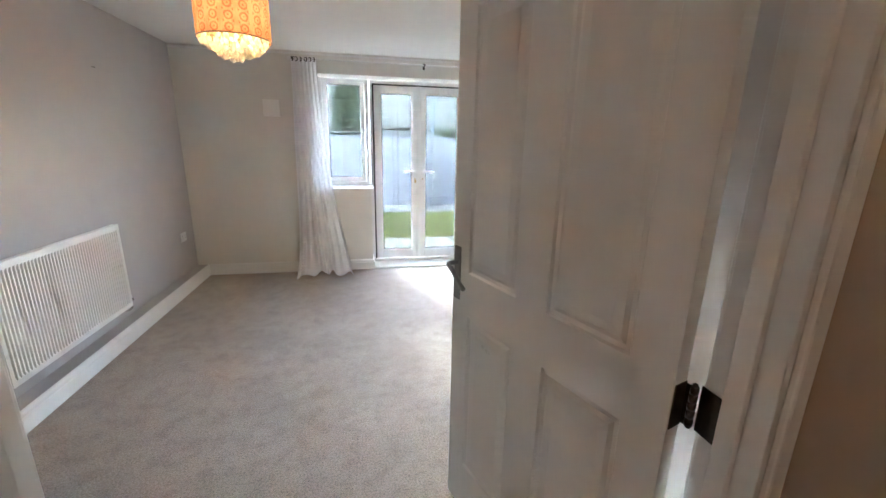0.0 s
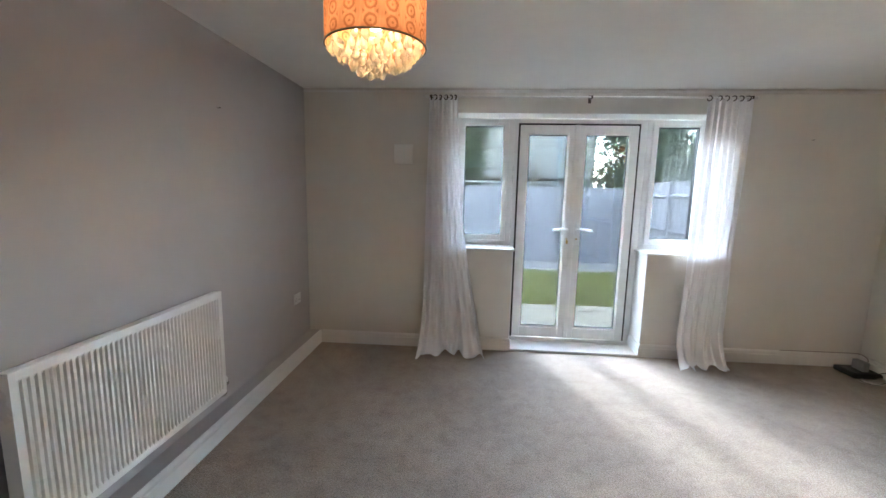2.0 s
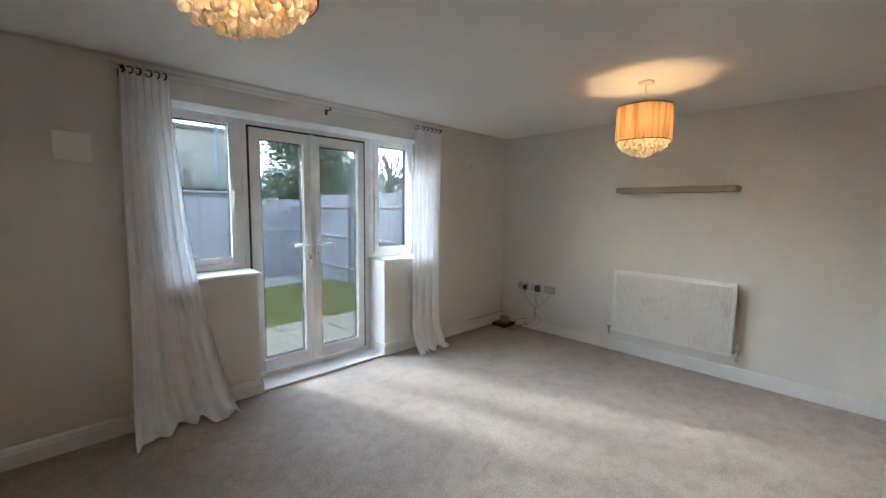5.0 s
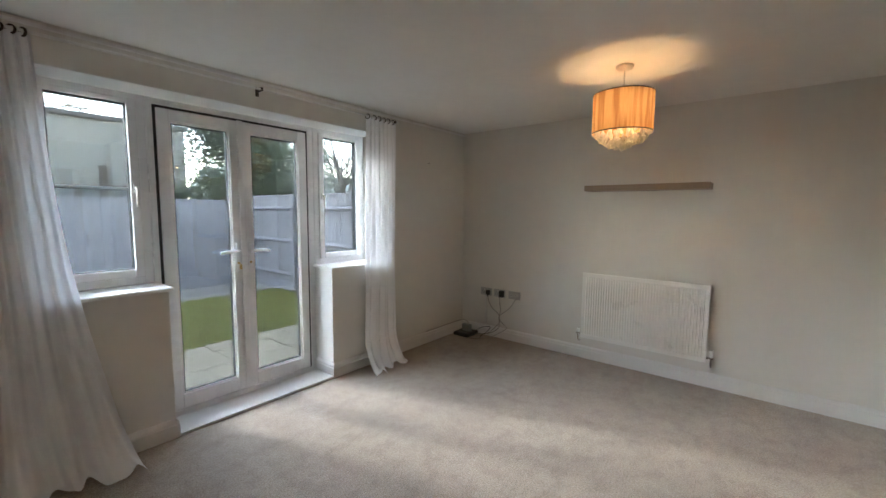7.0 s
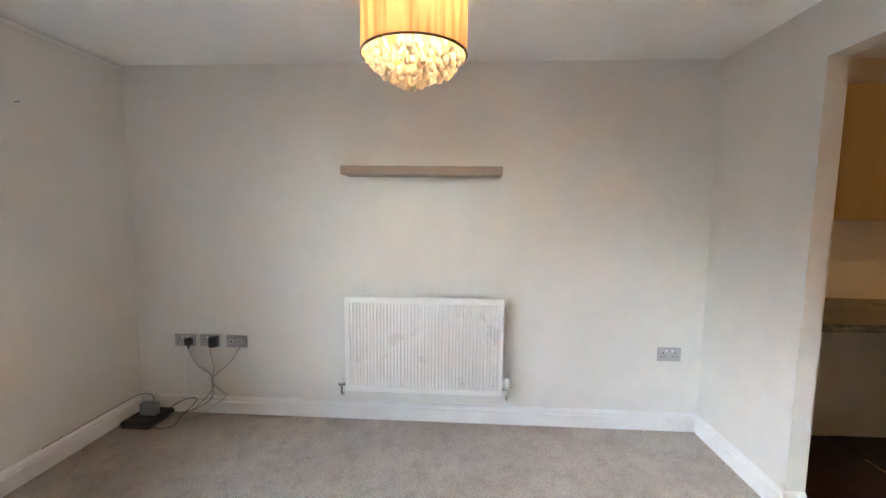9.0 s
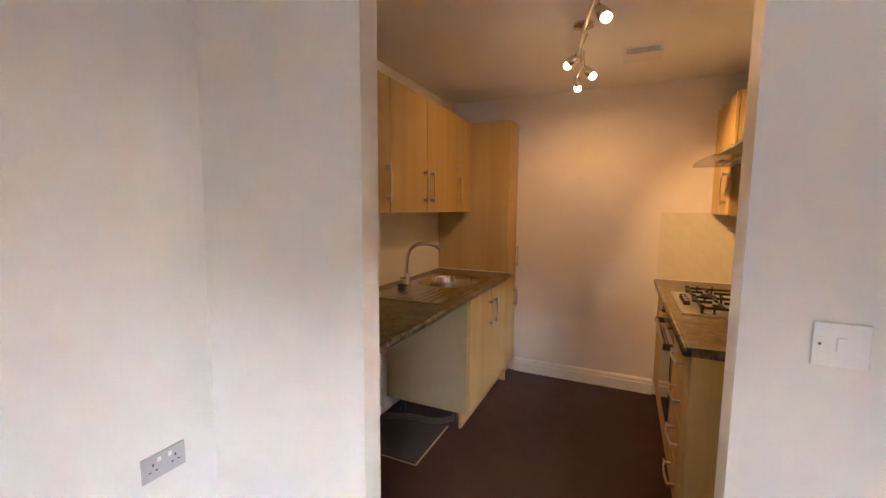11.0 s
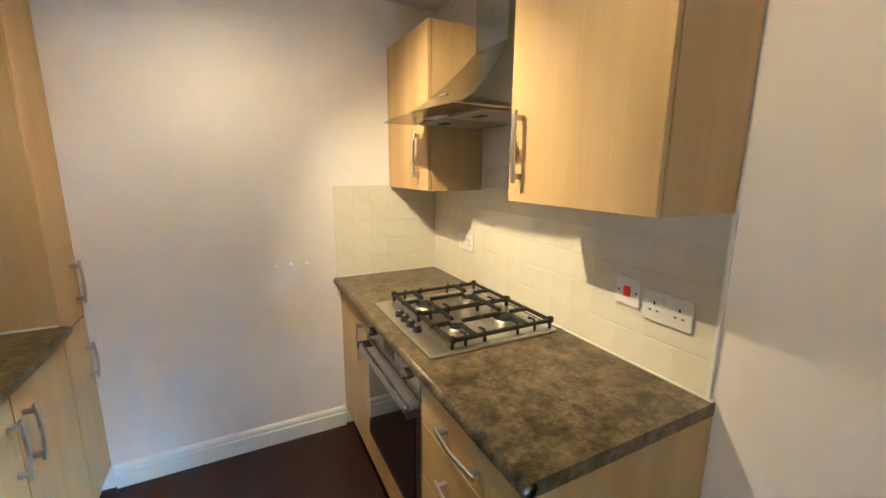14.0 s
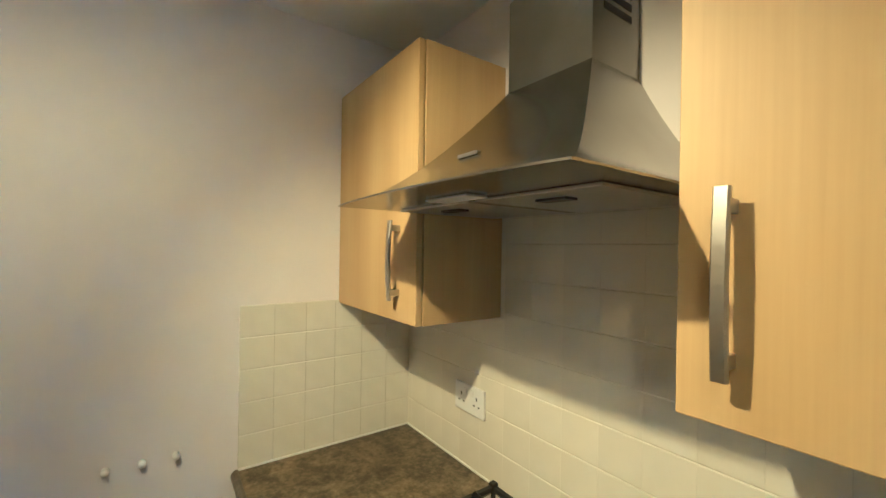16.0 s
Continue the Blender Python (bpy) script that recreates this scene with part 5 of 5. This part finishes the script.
def hood():
    y0, y1, z0, z1 = -1.168, -0.548, 1.688, 1.955
    cy0, cy1, cx = -0.962, -0.746, 1.250
    h = thing("extractor_hood", (XW, -0.85, z0), "stainless steel chimney extractor hood", "extractor hood")
    yc = (y0 + y1) / 2
    bm = bmesh.new()
    n, rows = 28, 18

    def lip(u):
        """The outline of the canopy's edge, bowed at the front, from one wall end round to the other."""
        if u < 0.25:
            return (XW + (1.570 - XW) * u / 0.25, y0)
        if u > 0.75:
            return (XW + (1.570 - XW) * (1 - u) / 0.25, y1)
        k = (u - 0.25) / 0.5
        return (1.570 + 0.024 * math.sin(math.pi * k) ** 0.8, y0 + (y1 - y0) * k)

    def neck(u):
        if u < 0.25:
            return (XW + (cx - XW) * u / 0.25, cy0)
        if u > 0.75:
            return (XW + (cx - XW) * (1 - u) / 0.25, cy1)
        return (cx, cy0 + (cy1 - cy0) * (u - 0.25) / 0.5)

    for first, last in ((0, n), (n, 3 * n), (3 * n, 4 * n)):
        grid = []
        for j in range(rows + 1):
            v = j / rows
            f = v ** 0.76
            row = []
            for i in range(first, last + 1):
                a, c = lip(i / (n * 4)), neck(i / (n * 4))
                row.append(bm.verts.new((a[0] + (c[0] - a[0]) * f, a[1] + (c[1] - a[1]) * f, z0 + 0.003 + (z1 - z0 - 0.003) * v ** 1.16)))
            grid.append(row)
        for a, c in zip(grid, grid[1:]):
            for i in range(last - first):
                bm.faces.new((a[i], a[i + 1], c[i + 1], c[i]))
    bmesh.ops.recalc_face_normals(bm, faces=bm.faces[:])
    part("canopy", bm, HOOD_STEEL, h, "", True)
    rim = bmesh.new()
    lo = [rim.verts.new((*lip(i / 112), z0)) for i in range(113)]
    hi = [rim.verts.new((*lip(i / 112), z0 + 0.003)) for i in range(113)]
    for i in range(112):
        rim.faces.new((lo[i], lo[i + 1], hi[i + 1], hi[i]))
    rim.faces.new(lo)
    bmesh.ops.recalc_face_normals(rim, faces=rim.faces[:])
    part("canopy_rim", rim, HOOD_STEEL, h)
    for a, c in ((y0 + 0.05, yc - 0.01), (yc + 0.01, y1 - 0.05)):
        f = part("grease_filter", box(XW + 0.06, 1.44, a, c, z0 - 0.006, z0 - 0.001, 0.001), SATIN, h, "grey mesh grease filter")
        part("filter_latch", box(1.36, 1.39, (a + c) / 2 - 0.03, (a + c) / 2 + 0.03, z0 - 0.010, z0 - 0.006), BLACK_PLASTIC, f)
    part("lamp_cover", box(1.455, 1.50, yc - 0.06, yc + 0.06, z0 - 0.005, z0 - 0.001, 0.001), WHITE_PLASTIC, h)
    part("badge", box(1.43, 1.447, yc - 0.035, yc + 0.02, 1.765, 1.772, 0.001), CHROME, h, "small bright badge")
    ch = part("chimney", boxes((XW, cx, cy0, cy1, z1, 2.16)), HOOD_STEEL, h)
    part("chimney", boxes((XW, cx - 0.006, cy0 + 0.005, cy1 - 0.005, 2.16, H)), HOOD_STEEL, h)
    for k in range(4):
        z = 2.06 + k * 0.024
        part("vent_slot", box(XW + 0.035, cx - 0.035, cy1 - 0.001, cy1 + 0.0008, z, z + 0.014), BLACK_PLASTIC, ch, "dark vent slot")


hood()

# kitchen wall fittings
plate_x("cooker_switch", XW + 0.009, 1, -0.322, -0.236, 1.092, 1.180, "white cooker switch with a red rocker", WHITE_PLASTIC, "switch")
plate_x("wall_socket", XW + 0.009, 1, -0.222, -0.076, 1.072, 1.160, "white double socket above the worktop", WHITE_PLASTIC)
plate_x("wall_socket", XW + 0.009, 1, -1.335, -1.195, 1.085, 1.172, "white double socket in the shade behind the hob", WHITE_PLASTIC)
for x in (2.004, 1.927, 1.850):
    cap = thing("pipe_cap", (x, YB, 1.0), "small white capped pipe stub on the wall", "pipe cap", "three capped pipe stubs")
    part("stub", lathe([(0.009, 0.0), (0.009, 0.018), (0.007, 0.022), (0.0, 0.0225)], (x, YB, 1.002), 10, "y"), WHITE_PLASTIC, cap, "", True)

# heat alarm
al = thing("heat_alarm", (1.885, -0.97, H - 0.04), "white rectangular alarm box on the ceiling", "alarm")
part("housing", box(1.785, 1.985, -1.045, -0.900, H - 0.038, H, 0.006), WHITE_PLASTIC, al)
for k in range(4):
    part("slot", box(1.80, 1.97, -0.9005, -0.8990, H - 0.032 + k * 0.007, H - 0.029 + k * 0.007), DARK_GAP, al)

# ceiling spotlights
spots = thing("spotlight_bar", (2.17, -0.5, H), "chrome ceiling bar with four lit spotlights", "ceiling light")
part("bar", tube([(2.06, -0.02, H - 0.035), (2.15, -0.38, H - 0.035), (2.20, -0.62, H - 0.035), (2.22, -0.90, H - 0.035)], 0.009, 10, smooth_steps=2), CHROME, spots, "", True)
part("ceiling_plate", lathe([(0.0, H), (0.05, H), (0.05, H - 0.012), (0.012, H - 0.020), (0.012, H - 0.034), (0.0, H - 0.034)], (2.17, -0.48, 0), 24), CHROME, spots, "", True)
for bx_, by_, tx_, ty_, tz_, power, cone in ((2.245, -0.975, 2.20, -1.12, 1.75, 1.6, 172), (2.150, -0.765, 1.10, -1.02, 1.08, 9.0, 99), (2.240, -0.545, 2.72, -0.72, 1.85, 1.0, 100), (2.045, -0.05, 1.80, 0.10, 1.8, 1.7, 160)):
    at = Vector((bx_, by_, 2.195))
    aim = (Vector((tx_, ty_, tz_)) - at).normalized()
    top = Vector((2.06 + 0.16 * min(1, max(0, -by_ - 0.02) / 0.9), by_ + 0.03, H - 0.035))
    hd = part("spot_head", tube([at - aim * 0.055, at - aim * 0.035, at + aim * 0.002], 0.016, 14, taper=1.75), CHROME, spots, "small chrome spot head", True)
    part("stem", tube([top, at - aim * 0.05], 0.0045, 8), CHROME, hd)
    part("bulb", lathe([(0.0, -0.022), (0.012, -0.018), (0.022, -0.004), (0.022, 0.004), (0.012, 0.016), (0.0, 0.018)], tuple(at + aim * 0.012), 12), SPOT_BULB, hd, "glowing reflector bulb", True)
    spot("spot_light", tuple(at + aim * 0.040), tuple(at + aim), SPOT_WATTS * power, WARM, 0.016, cone)

# splashback tiles
backing = setting("splashback_grout", boxes((XW, XW + 0.0068, YB + 0.004, -0.022, 0.910, 1.402), (XW, XW + 0.0068, -1.141, -0.537, 1.402, 1.70), (XW + 0.0068, 1.692, YB, YB + 0.0068, 0.910, 1.412)), GROUT,
                  "cream grout behind the splashback tiles", "splashback")
setting("tile_edge_trim", boxes((XW, XW + 0.011, -0.0215, -0.011, 0.911, 1.401), bevel=0.002), GLOSS_WHITE, "white edge strip beside the splashback tiles", "trim")
TS, GAP = 0.1, 0.0009


def tile_mesh(name, axis, w, h):
    """One tile with pillowed top and bottom edges, set tight against its neighbours sideways."""
    if axis == "x":
        b, side = box(0, 0.008, GAP * 0.2, w - GAP * 0.2, GAP, h - GAP), 1
    else:
        b, side = box(GAP * 0.5, w - GAP * 0.5, 0, 0.008, GAP, h - GAP), 0
    level = [e for e in b.edges if abs(e.verts[0].co[side] - e.verts[1].co[side]) > w / 2]
    bmesh.ops.bevel(b, geom=level, offset=0.0022, segments=2, affect="EDGES", profile=0.5)
    return finish(name, b, TILE)


TM = {}


def tile(axis, x, y, z, w, h):
    key = (axis, round(w, 4), round(h, 4))
    if key not in TM:
        TM[key] = tile_mesh("tile", *key)
    ob = new("tile", TM[key])
    ob.parent = backing
    ob.location = (x, y, z)


for r in range(8):
    z = 0.914 + r * TS
    for c in range(17):
        y1 = -0.022 - c * TS
        y0 = max(y1 - TS, YB + 0.012)
        h = min(TS, 1.400 - z)
        if -1.141 < (y0 + y1) / 2 < -0.543:
            h = min(TS, 1.686 - z)
        if h > 0.02 and y1 - y0 > 0.02:
            tile("x", XW + 0.001, y0, z, y1 - y0, h)
for r in range(5):
    for c in range(6):
        tile("y", 1.692 - (c + 1) * TS, YB + 0.001, 0.914 + r * TS, TS, min(TS, 1.412 - 0.914 - r * TS))

# ---- garden ----
GZ = -0.12
setting("ground", boxes((-400, 400, 4.83, 900, -0.6, GZ - 0.03)), SOIL, "grassy ground reaching the horizon", "ground")
setting("lawn", boxes((-8, 3.6, 6.66, 9.20, GZ - 0.03, GZ - 0.005)), SOIL, "patchy green lawn", "lawn")
setting("gravel_bed", boxes((-8, 3.6, 9.20, 10.42, GZ - 0.03, GZ - 0.01)), GRAVEL, "grey gravel border", "gravel")
patio = setting("patio", boxes((-8, 3.6, 4.83, 6.64, GZ - 0.03, GZ - 0.012)), BARE, "paved patio with narrow joints", "patio")
slabs = {}
row_y = 4.84
for r, dy in enumerate((0.45, 0.60, 0.45, 0.29)):
    x = -3.2 - 0.17 * r
    k = r
    while x < 3.55:
        w = (0.60, 0.45, 0.90)[k % 3]
        k += 1
        x1 = min(x + w, 3.58)
        key = (round(x1 - x, 3), dy)
        if key not in slabs:
            slabs[key] = finish("slab", box(0.005, key[0] - 0.005, 0.005, dy - 0.005, -0.02, 0.0, 0.005, 1), SLAB)
        ob = new("slab", slabs[key])
        ob.parent = patio
        ob.location = (x, row_y, GZ + 0.004 * math.sin(3 * x + r))
        x = x1
    row_y += dy


def blades(name, n, x0, x1, y0, y1, seed):
    rng = np.random.RandomState(seed)
    px, py = rng.uniform(x0, x1, n), rng.uniform(y0, y1, n)
    a, hh, lean = rng.uniform(0, 6.28, n), rng.uniform(0.015, 0.05, n), rng.uniform(-0.025, 0.025, (n, 2))
    w = 0.006
    v = np.zeros((n, 3, 3))
    v[:, 0] = np.stack([px - w * np.cos(a), py - w * np.sin(a), np.full(n, GZ - 0.006)], 1)
    v[:, 1] = np.stack([px + w * np.cos(a), py + w * np.sin(a), np.full(n, GZ - 0.006)], 1)
    v[:, 2] = np.stack([px + lean[:, 0], py + lean[:, 1], GZ + hh], 1)
    me = bpy.data.meshes.new(name)
    me.from_pydata(v.reshape(-1, 3).tolist(), [], np.arange(n * 3).reshape(n, 3).tolist())
    me.materials.append(GRASS)
    tagged(new(name, me), "short patchy green grass blades", "grass", kind="stuff")


blades("grass", 70000, -3.0, 3.5, 6.60, 9.22, 5)


def pebbles():
    rng = np.random.RandomState(9)
    n = 5000
    base = np.array([(1, 0, 0), (-1, 0, 0), (0, 1, 0), (0, -1, 0), (0, 0, 1), (0, 0, -1)], float)
    tri = np.array([(0, 2, 4), (2, 1, 4), (1, 3, 4), (3, 0, 4), (2, 0, 5), (1, 2, 5), (3, 1, 5), (0, 3, 5)])
    c = np.stack([rng.uniform(-3, 3.5, n), rng.uniform(9.14, 10.38, n), np.full(n, GZ - 0.004)], 1)
    s = rng.uniform(0.008, 0.022, (n, 1, 3)) * np.array([1, 1, 0.7])
    v = c[:, None] + base[None] * s + rng.uniform(-0.003, 0.003, (n, 6, 3))
    f = (tri[None] + 6 * np.arange(n)[:, None, None]).reshape(-1, 3)
    me = bpy.data.meshes.new("gravel")
    me.from_pydata(v.reshape(-1, 3).tolist(), [], f.tolist())
    m, nt, b = tree_of("pebble")
    g = nt.nodes.new("ShaderNodeNewGeometry")
    nt.links.new(ramp(nt, g.outputs["Random Per Island"], (0.0, (0.16, 0.135, 0.12)), (1.0, (0.62, 0.56, 0.50))), b.inputs["Base Color"])
    b.inputs["Roughness"].default_value = 0.8
    me.materials.append(m)
    tagged(new("gravel", me), "loose mixed grey gravel along the fence", "gravel", kind="stuff")


pebbles()


def fence(name, p0, p1, top, label, rails, face):
    """A closeboard fence from p0 to p1; rails are heights of rails on the side that face points to."""
    f = thing(name, (*p0, GZ), label, "fence")
    d = Vector((p1[0] - p0[0], p1[1] - p0[1], 0))
    ln = d.length
    d.normalize()
    nrm = Vector(face)
    ang = math.atan2(d.y, d.x)
    me = finish("board", box(0, 0.128, -0.007, 0.007, 0.16, top - GZ, 0.002, 1), FENCE)

    def put(m, mesh_name, along, off, mesh):
        ob = new(mesh_name, mesh)
        ob.parent = f
        ob.matrix_parent_inverse = ORIGIN[f.name].inverted()
        q = Vector((*p0, GZ)) + d * along + nrm * off
        ob.matrix_basis = pose(q.x, q.y, q.z, 0, 0, math.degrees(ang))

    k = int(ln / 0.125)
    for i in range(k):
        put(None, "board", i * 0.125, 0.006 if i % 2 else 0.0, me)
    gb = finish("gravel_board", box(0, ln, -0.02, 0.02, 0.0, 0.16, 0.004, 1), FENCE)
    put(None, "gravel_board", 0, 0.0, gb)
    cap = finish("capping", box(0, ln, -0.025, 0.025, top - GZ, top - GZ + 0.03, 0.004, 1), FENCE)
    put(None, "capping", 0, 0.0, cap)
    if rails:
        for z in rails:
            b = extrude([(0.0, -0.045), (0.065, -0.006), (0.065, 0.006), (0.0, 0.045)], (0, 0, z - GZ), (ln, 0, z - GZ), (0, 1 if face_sign(d, nrm) else -1, 0))
            put(None, "rail", 0, 0.012, finish("rail", b, FENCE))
        post = finish("post", box(-0.05, 0.05, -0.05, 0.05, 0.0, top - GZ + 0.03, 0.004, 1), FENCE)
        a = 0.05
        while a < ln:
            put(None, "post", a, 0.05, post)
            a += 1.83


def face_sign(d, nrm):
    return Vector((-d.y, d.x, 0)).dot(nrm) > 0


fence("garden_fence", (-7.0, 10.42), (3.52, 10.42), 1.60, "lilac-grey painted board fence behind the gravel", (), (0, -1, 0))
fence("garden_fence", (3.58, 10.40), (3.58, 4.95), 1.70, "lilac-grey painted fence with rails and posts", (1.47, 0.85, 0.21), (-1, 0, 0))


def tree(name, x, y, trunk_h, r, crown, n, leaf, label, seed, mat_leaf=LEAF):
    """A tapered trunk with limbs and a crown of leaves clustered round its twigs."""
    rng = random.Random(seed)
    t = thing(name, (x, y, GZ - 0.03), label, "tree")
    tr = bmesh.new()
    tips = []
    top = Vector((x + rng.uniform(-0.2, 0.2), y, GZ + trunk_h))
    tube([(x, y, GZ - 0.05), (x + rng.uniform(-0.08, 0.08), y, GZ + trunk_h * 0.5), top], r, 8, bm=tr, taper=0.45)
    cx, cy, cz, rx, ry, rz = crown
    for k in range(34):
        a, e = rng.uniform(0, 6.28), rng.uniform(-0.9, 1.3)
        q = rng.uniform(0.45, 1.0)
        tip = Vector((cx + rx * q * math.cos(a) * math.cos(e), cy + ry * q * math.sin(a) * math.cos(e), cz + rz * q * math.sin(e)))
        st = Vector((x, y, GZ)).lerp(top, rng.uniform(0.35, 1.0))
        tube([st, st.lerp(tip, 0.5) + Vector((rng.uniform(-0.1, 0.1), rng.uniform(-0.1, 0.1), 0.1)), tip], r * 0.28, 5, bm=tr, taper=0.2)
        tips.append(tip)
    part("trunk", tr, BARK if leaf else BARE_TWIG, t, "", True)
    if leaf:
        v, f = [], []
        for k in range(n):
            c = rng.choice(tips)
            p = c + Vector((rng.gauss(0, 0.20) * rx, rng.gauss(0, 0.20) * ry, rng.gauss(0, 0.17) * rz))
            ax = Vector((rng.uniform(-1, 1), rng.uniform(-1, 1), rng.uniform(-0.7, 0.5))).normalized()
            sd = ax.orthogonal().normalized()
            s = leaf * rng.uniform(0.6, 1.3)
            b = len(v)
            v += [p - ax * s, p + sd * s * 0.5 + ax.cross(sd) * s * 0.15, p + ax * s, p - sd * s * 0.5 + ax.cross(sd) * s * 0.15]
            f += [(b, b + 1, b + 2), (b, b + 2, b + 3)]
        me = bpy.data.meshes.new("crown")
        me.from_pydata([tuple(q) for q in v], [], f)
        me.materials.append(mat_leaf)
        ob = new("crown", me)
        ob.parent = t
        ob.matrix_parent_inverse = ORIGIN[t.name].inverted()
        ob["label"] = "dense glossy evergreen leaves"
    else:
        tw = bmesh.new()
        for tip in tips:
            for k in range(7):
                e = tip + Vector((rng.uniform(-1, 1) * rx * 0.35, rng.uniform(-1, 1) * ry * 0.35, rng.uniform(-0.1, 1) * rz * 0.35))
                tube([tip.lerp(Vector((x, y, cz)), rng.uniform(0, 0.35)), tip.lerp(e, 0.5) + Vector((0, 0, 0.05)), e], 0.018, 4, bm=tw, taper=0.3)
        part("twigs", tw, BARE_TWIG, t, "bare winter twigs")
    return t


tree("evergreen_tree", 4.35, 12.3, 2.6, 0.11, (4.35, 12.3, 2.55, 1.45, 0.9, 1.75), 18000, 0.06, "dense ivy-clad evergreen tree behind the fence", 11)
tree("evergreen_tree", -0.15, 12.0, 2.2, 0.08, (-0.15, 12.0, 2.4, 0.55, 0.5, 1.4), 6500, 0.05, "slim evergreen tree against the pale wall", 12)
tree("evergreen_shrub", 2.6, 11.6, 1.3, 0.04, (2.6, 11.6, 1.45, 0.55, 0.4, 0.55), 1800, 0.045, "low dark evergreen shrub behind the fence", 13)
tree("bare_tree", 9.2, 14.5, 3.2, 0.14, (9.2, 14.5, 3.6, 1.9, 1.4, 1.9), 0, 0, "bare winter tree beyond the side fence", 14)
tree("evergreen_tree", 7.0, 13.5, 2.4, 0.10, (7.0, 13.5, 2.2, 1.2, 0.9, 1.3), 5000, 0.06, "dark evergreen beyond the side fence", 15)
tree("bare_tree", 1.0, 21.0, 5.0, 0.16, (1.0, 21.0, 5.6, 3.2, 1.6, 1.8), 0, 0, "bare tree rising behind the pale building", 16)
tree("evergreen_tree", -1.0, 19.5, 4.2, 0.16, (-1.2, 19.5, 4.6, 1.8, 1.0, 1.5), 4200, 0.08, "tall evergreen behind the pale building", 17)

garage = thing("garage_building", (-2.5, 17.5, GZ), "pale rendered flat-roofed building behind the garden", "building")
part("wall", boxes((-9.0, 4.3, 16.0, 19.0, GZ - 0.05, 3.85)), RENDERED, garage)
part("roof", boxes((-9.1, 4.4, 15.9, 19.1, 3.85, 3.97), bevel=0.01), ROOF, garage)
shed = thing("low_shed", (1.0, 13.8, GZ), "low dark timber shed with rails behind the fence", "shed")
part("wall", boxes((-1.4, 4.0, 13.9, 15.0, GZ - 0.05, 1.72)), ROOF, shed)
part("roof", boxes((-1.5, 4.1, 13.8, 15.1, 1.92, 1.99), bevel=0.01), BARE_TWIG, shed)
for x in (-1.2, 0.1, 1.4, 2.7, 3.9):
    part("post", boxes((x - 0.05, x + 0.05, 13.84, 13.94, GZ - 0.05, 1.92)), BARE_TWIG, shed)
CONCRETE = mat("weathered_concrete", (0.30, 0.285, 0.25), 0.9, var=0.2, big=3, small=25, bumps=0.4, bscale=60, dist=0.003)
fence_post = thing("concrete_post", (2.05, 10.36, GZ), "grey concrete post in front of the board fence", "post")
part("shaft", box(1.995, 2.105, 10.29, 10.39, GZ - 0.03, 1.63, 0.008), CONCRETE, fence_post)
part("cap", lathe([(0.058, 1.63), (0.052, 1.655), (0.03, 1.672), (0.0, 1.676)], (2.05, 10.34, 0), 12), CONCRETE, fence_post, "", True)
lamp_post = thing("lamp_post", (2.54, 13.62, GZ), "tall blue-grey metal post behind the fence", "post")
part("pole", lathe([(0.075, GZ - 0.03), (0.075, 1.0), (0.055, 1.06), (0.05, 6.0)], (2.54, 13.62, 0), 14), mat("blue_grey_metal", (0.17, 0.21, 0.25), 0.5, 0.2, var=0.1), lamp_post, "", True)
gatepost = thing("timber_post", (1.82, 13.6, GZ), "grey weathered timber post", "post")
part("shaft", box(1.74, 1.90, 13.52, 13.68, GZ - 0.05, 2.42, 0.01), BARE_TWIG, gatepost)
far = thing("far_bungalow", (15, 24, GZ), "distant bungalow with a pale grey-green roof", "building")
part("wall", boxes((8.5, 24, 22, 28, GZ - 0.05, 2.2)), RENDERED, far)
part("roof", extrude([(0.0, 0.0), (3.4, 1.5), (6.8, 0.0)], (8.2, 21.6, 2.2), (24.3, 21.6, 2.2), (0, 1, 0)), mat("pale_roof", (0.33, 0.35, 0.30), 0.9, var=0.15), far)
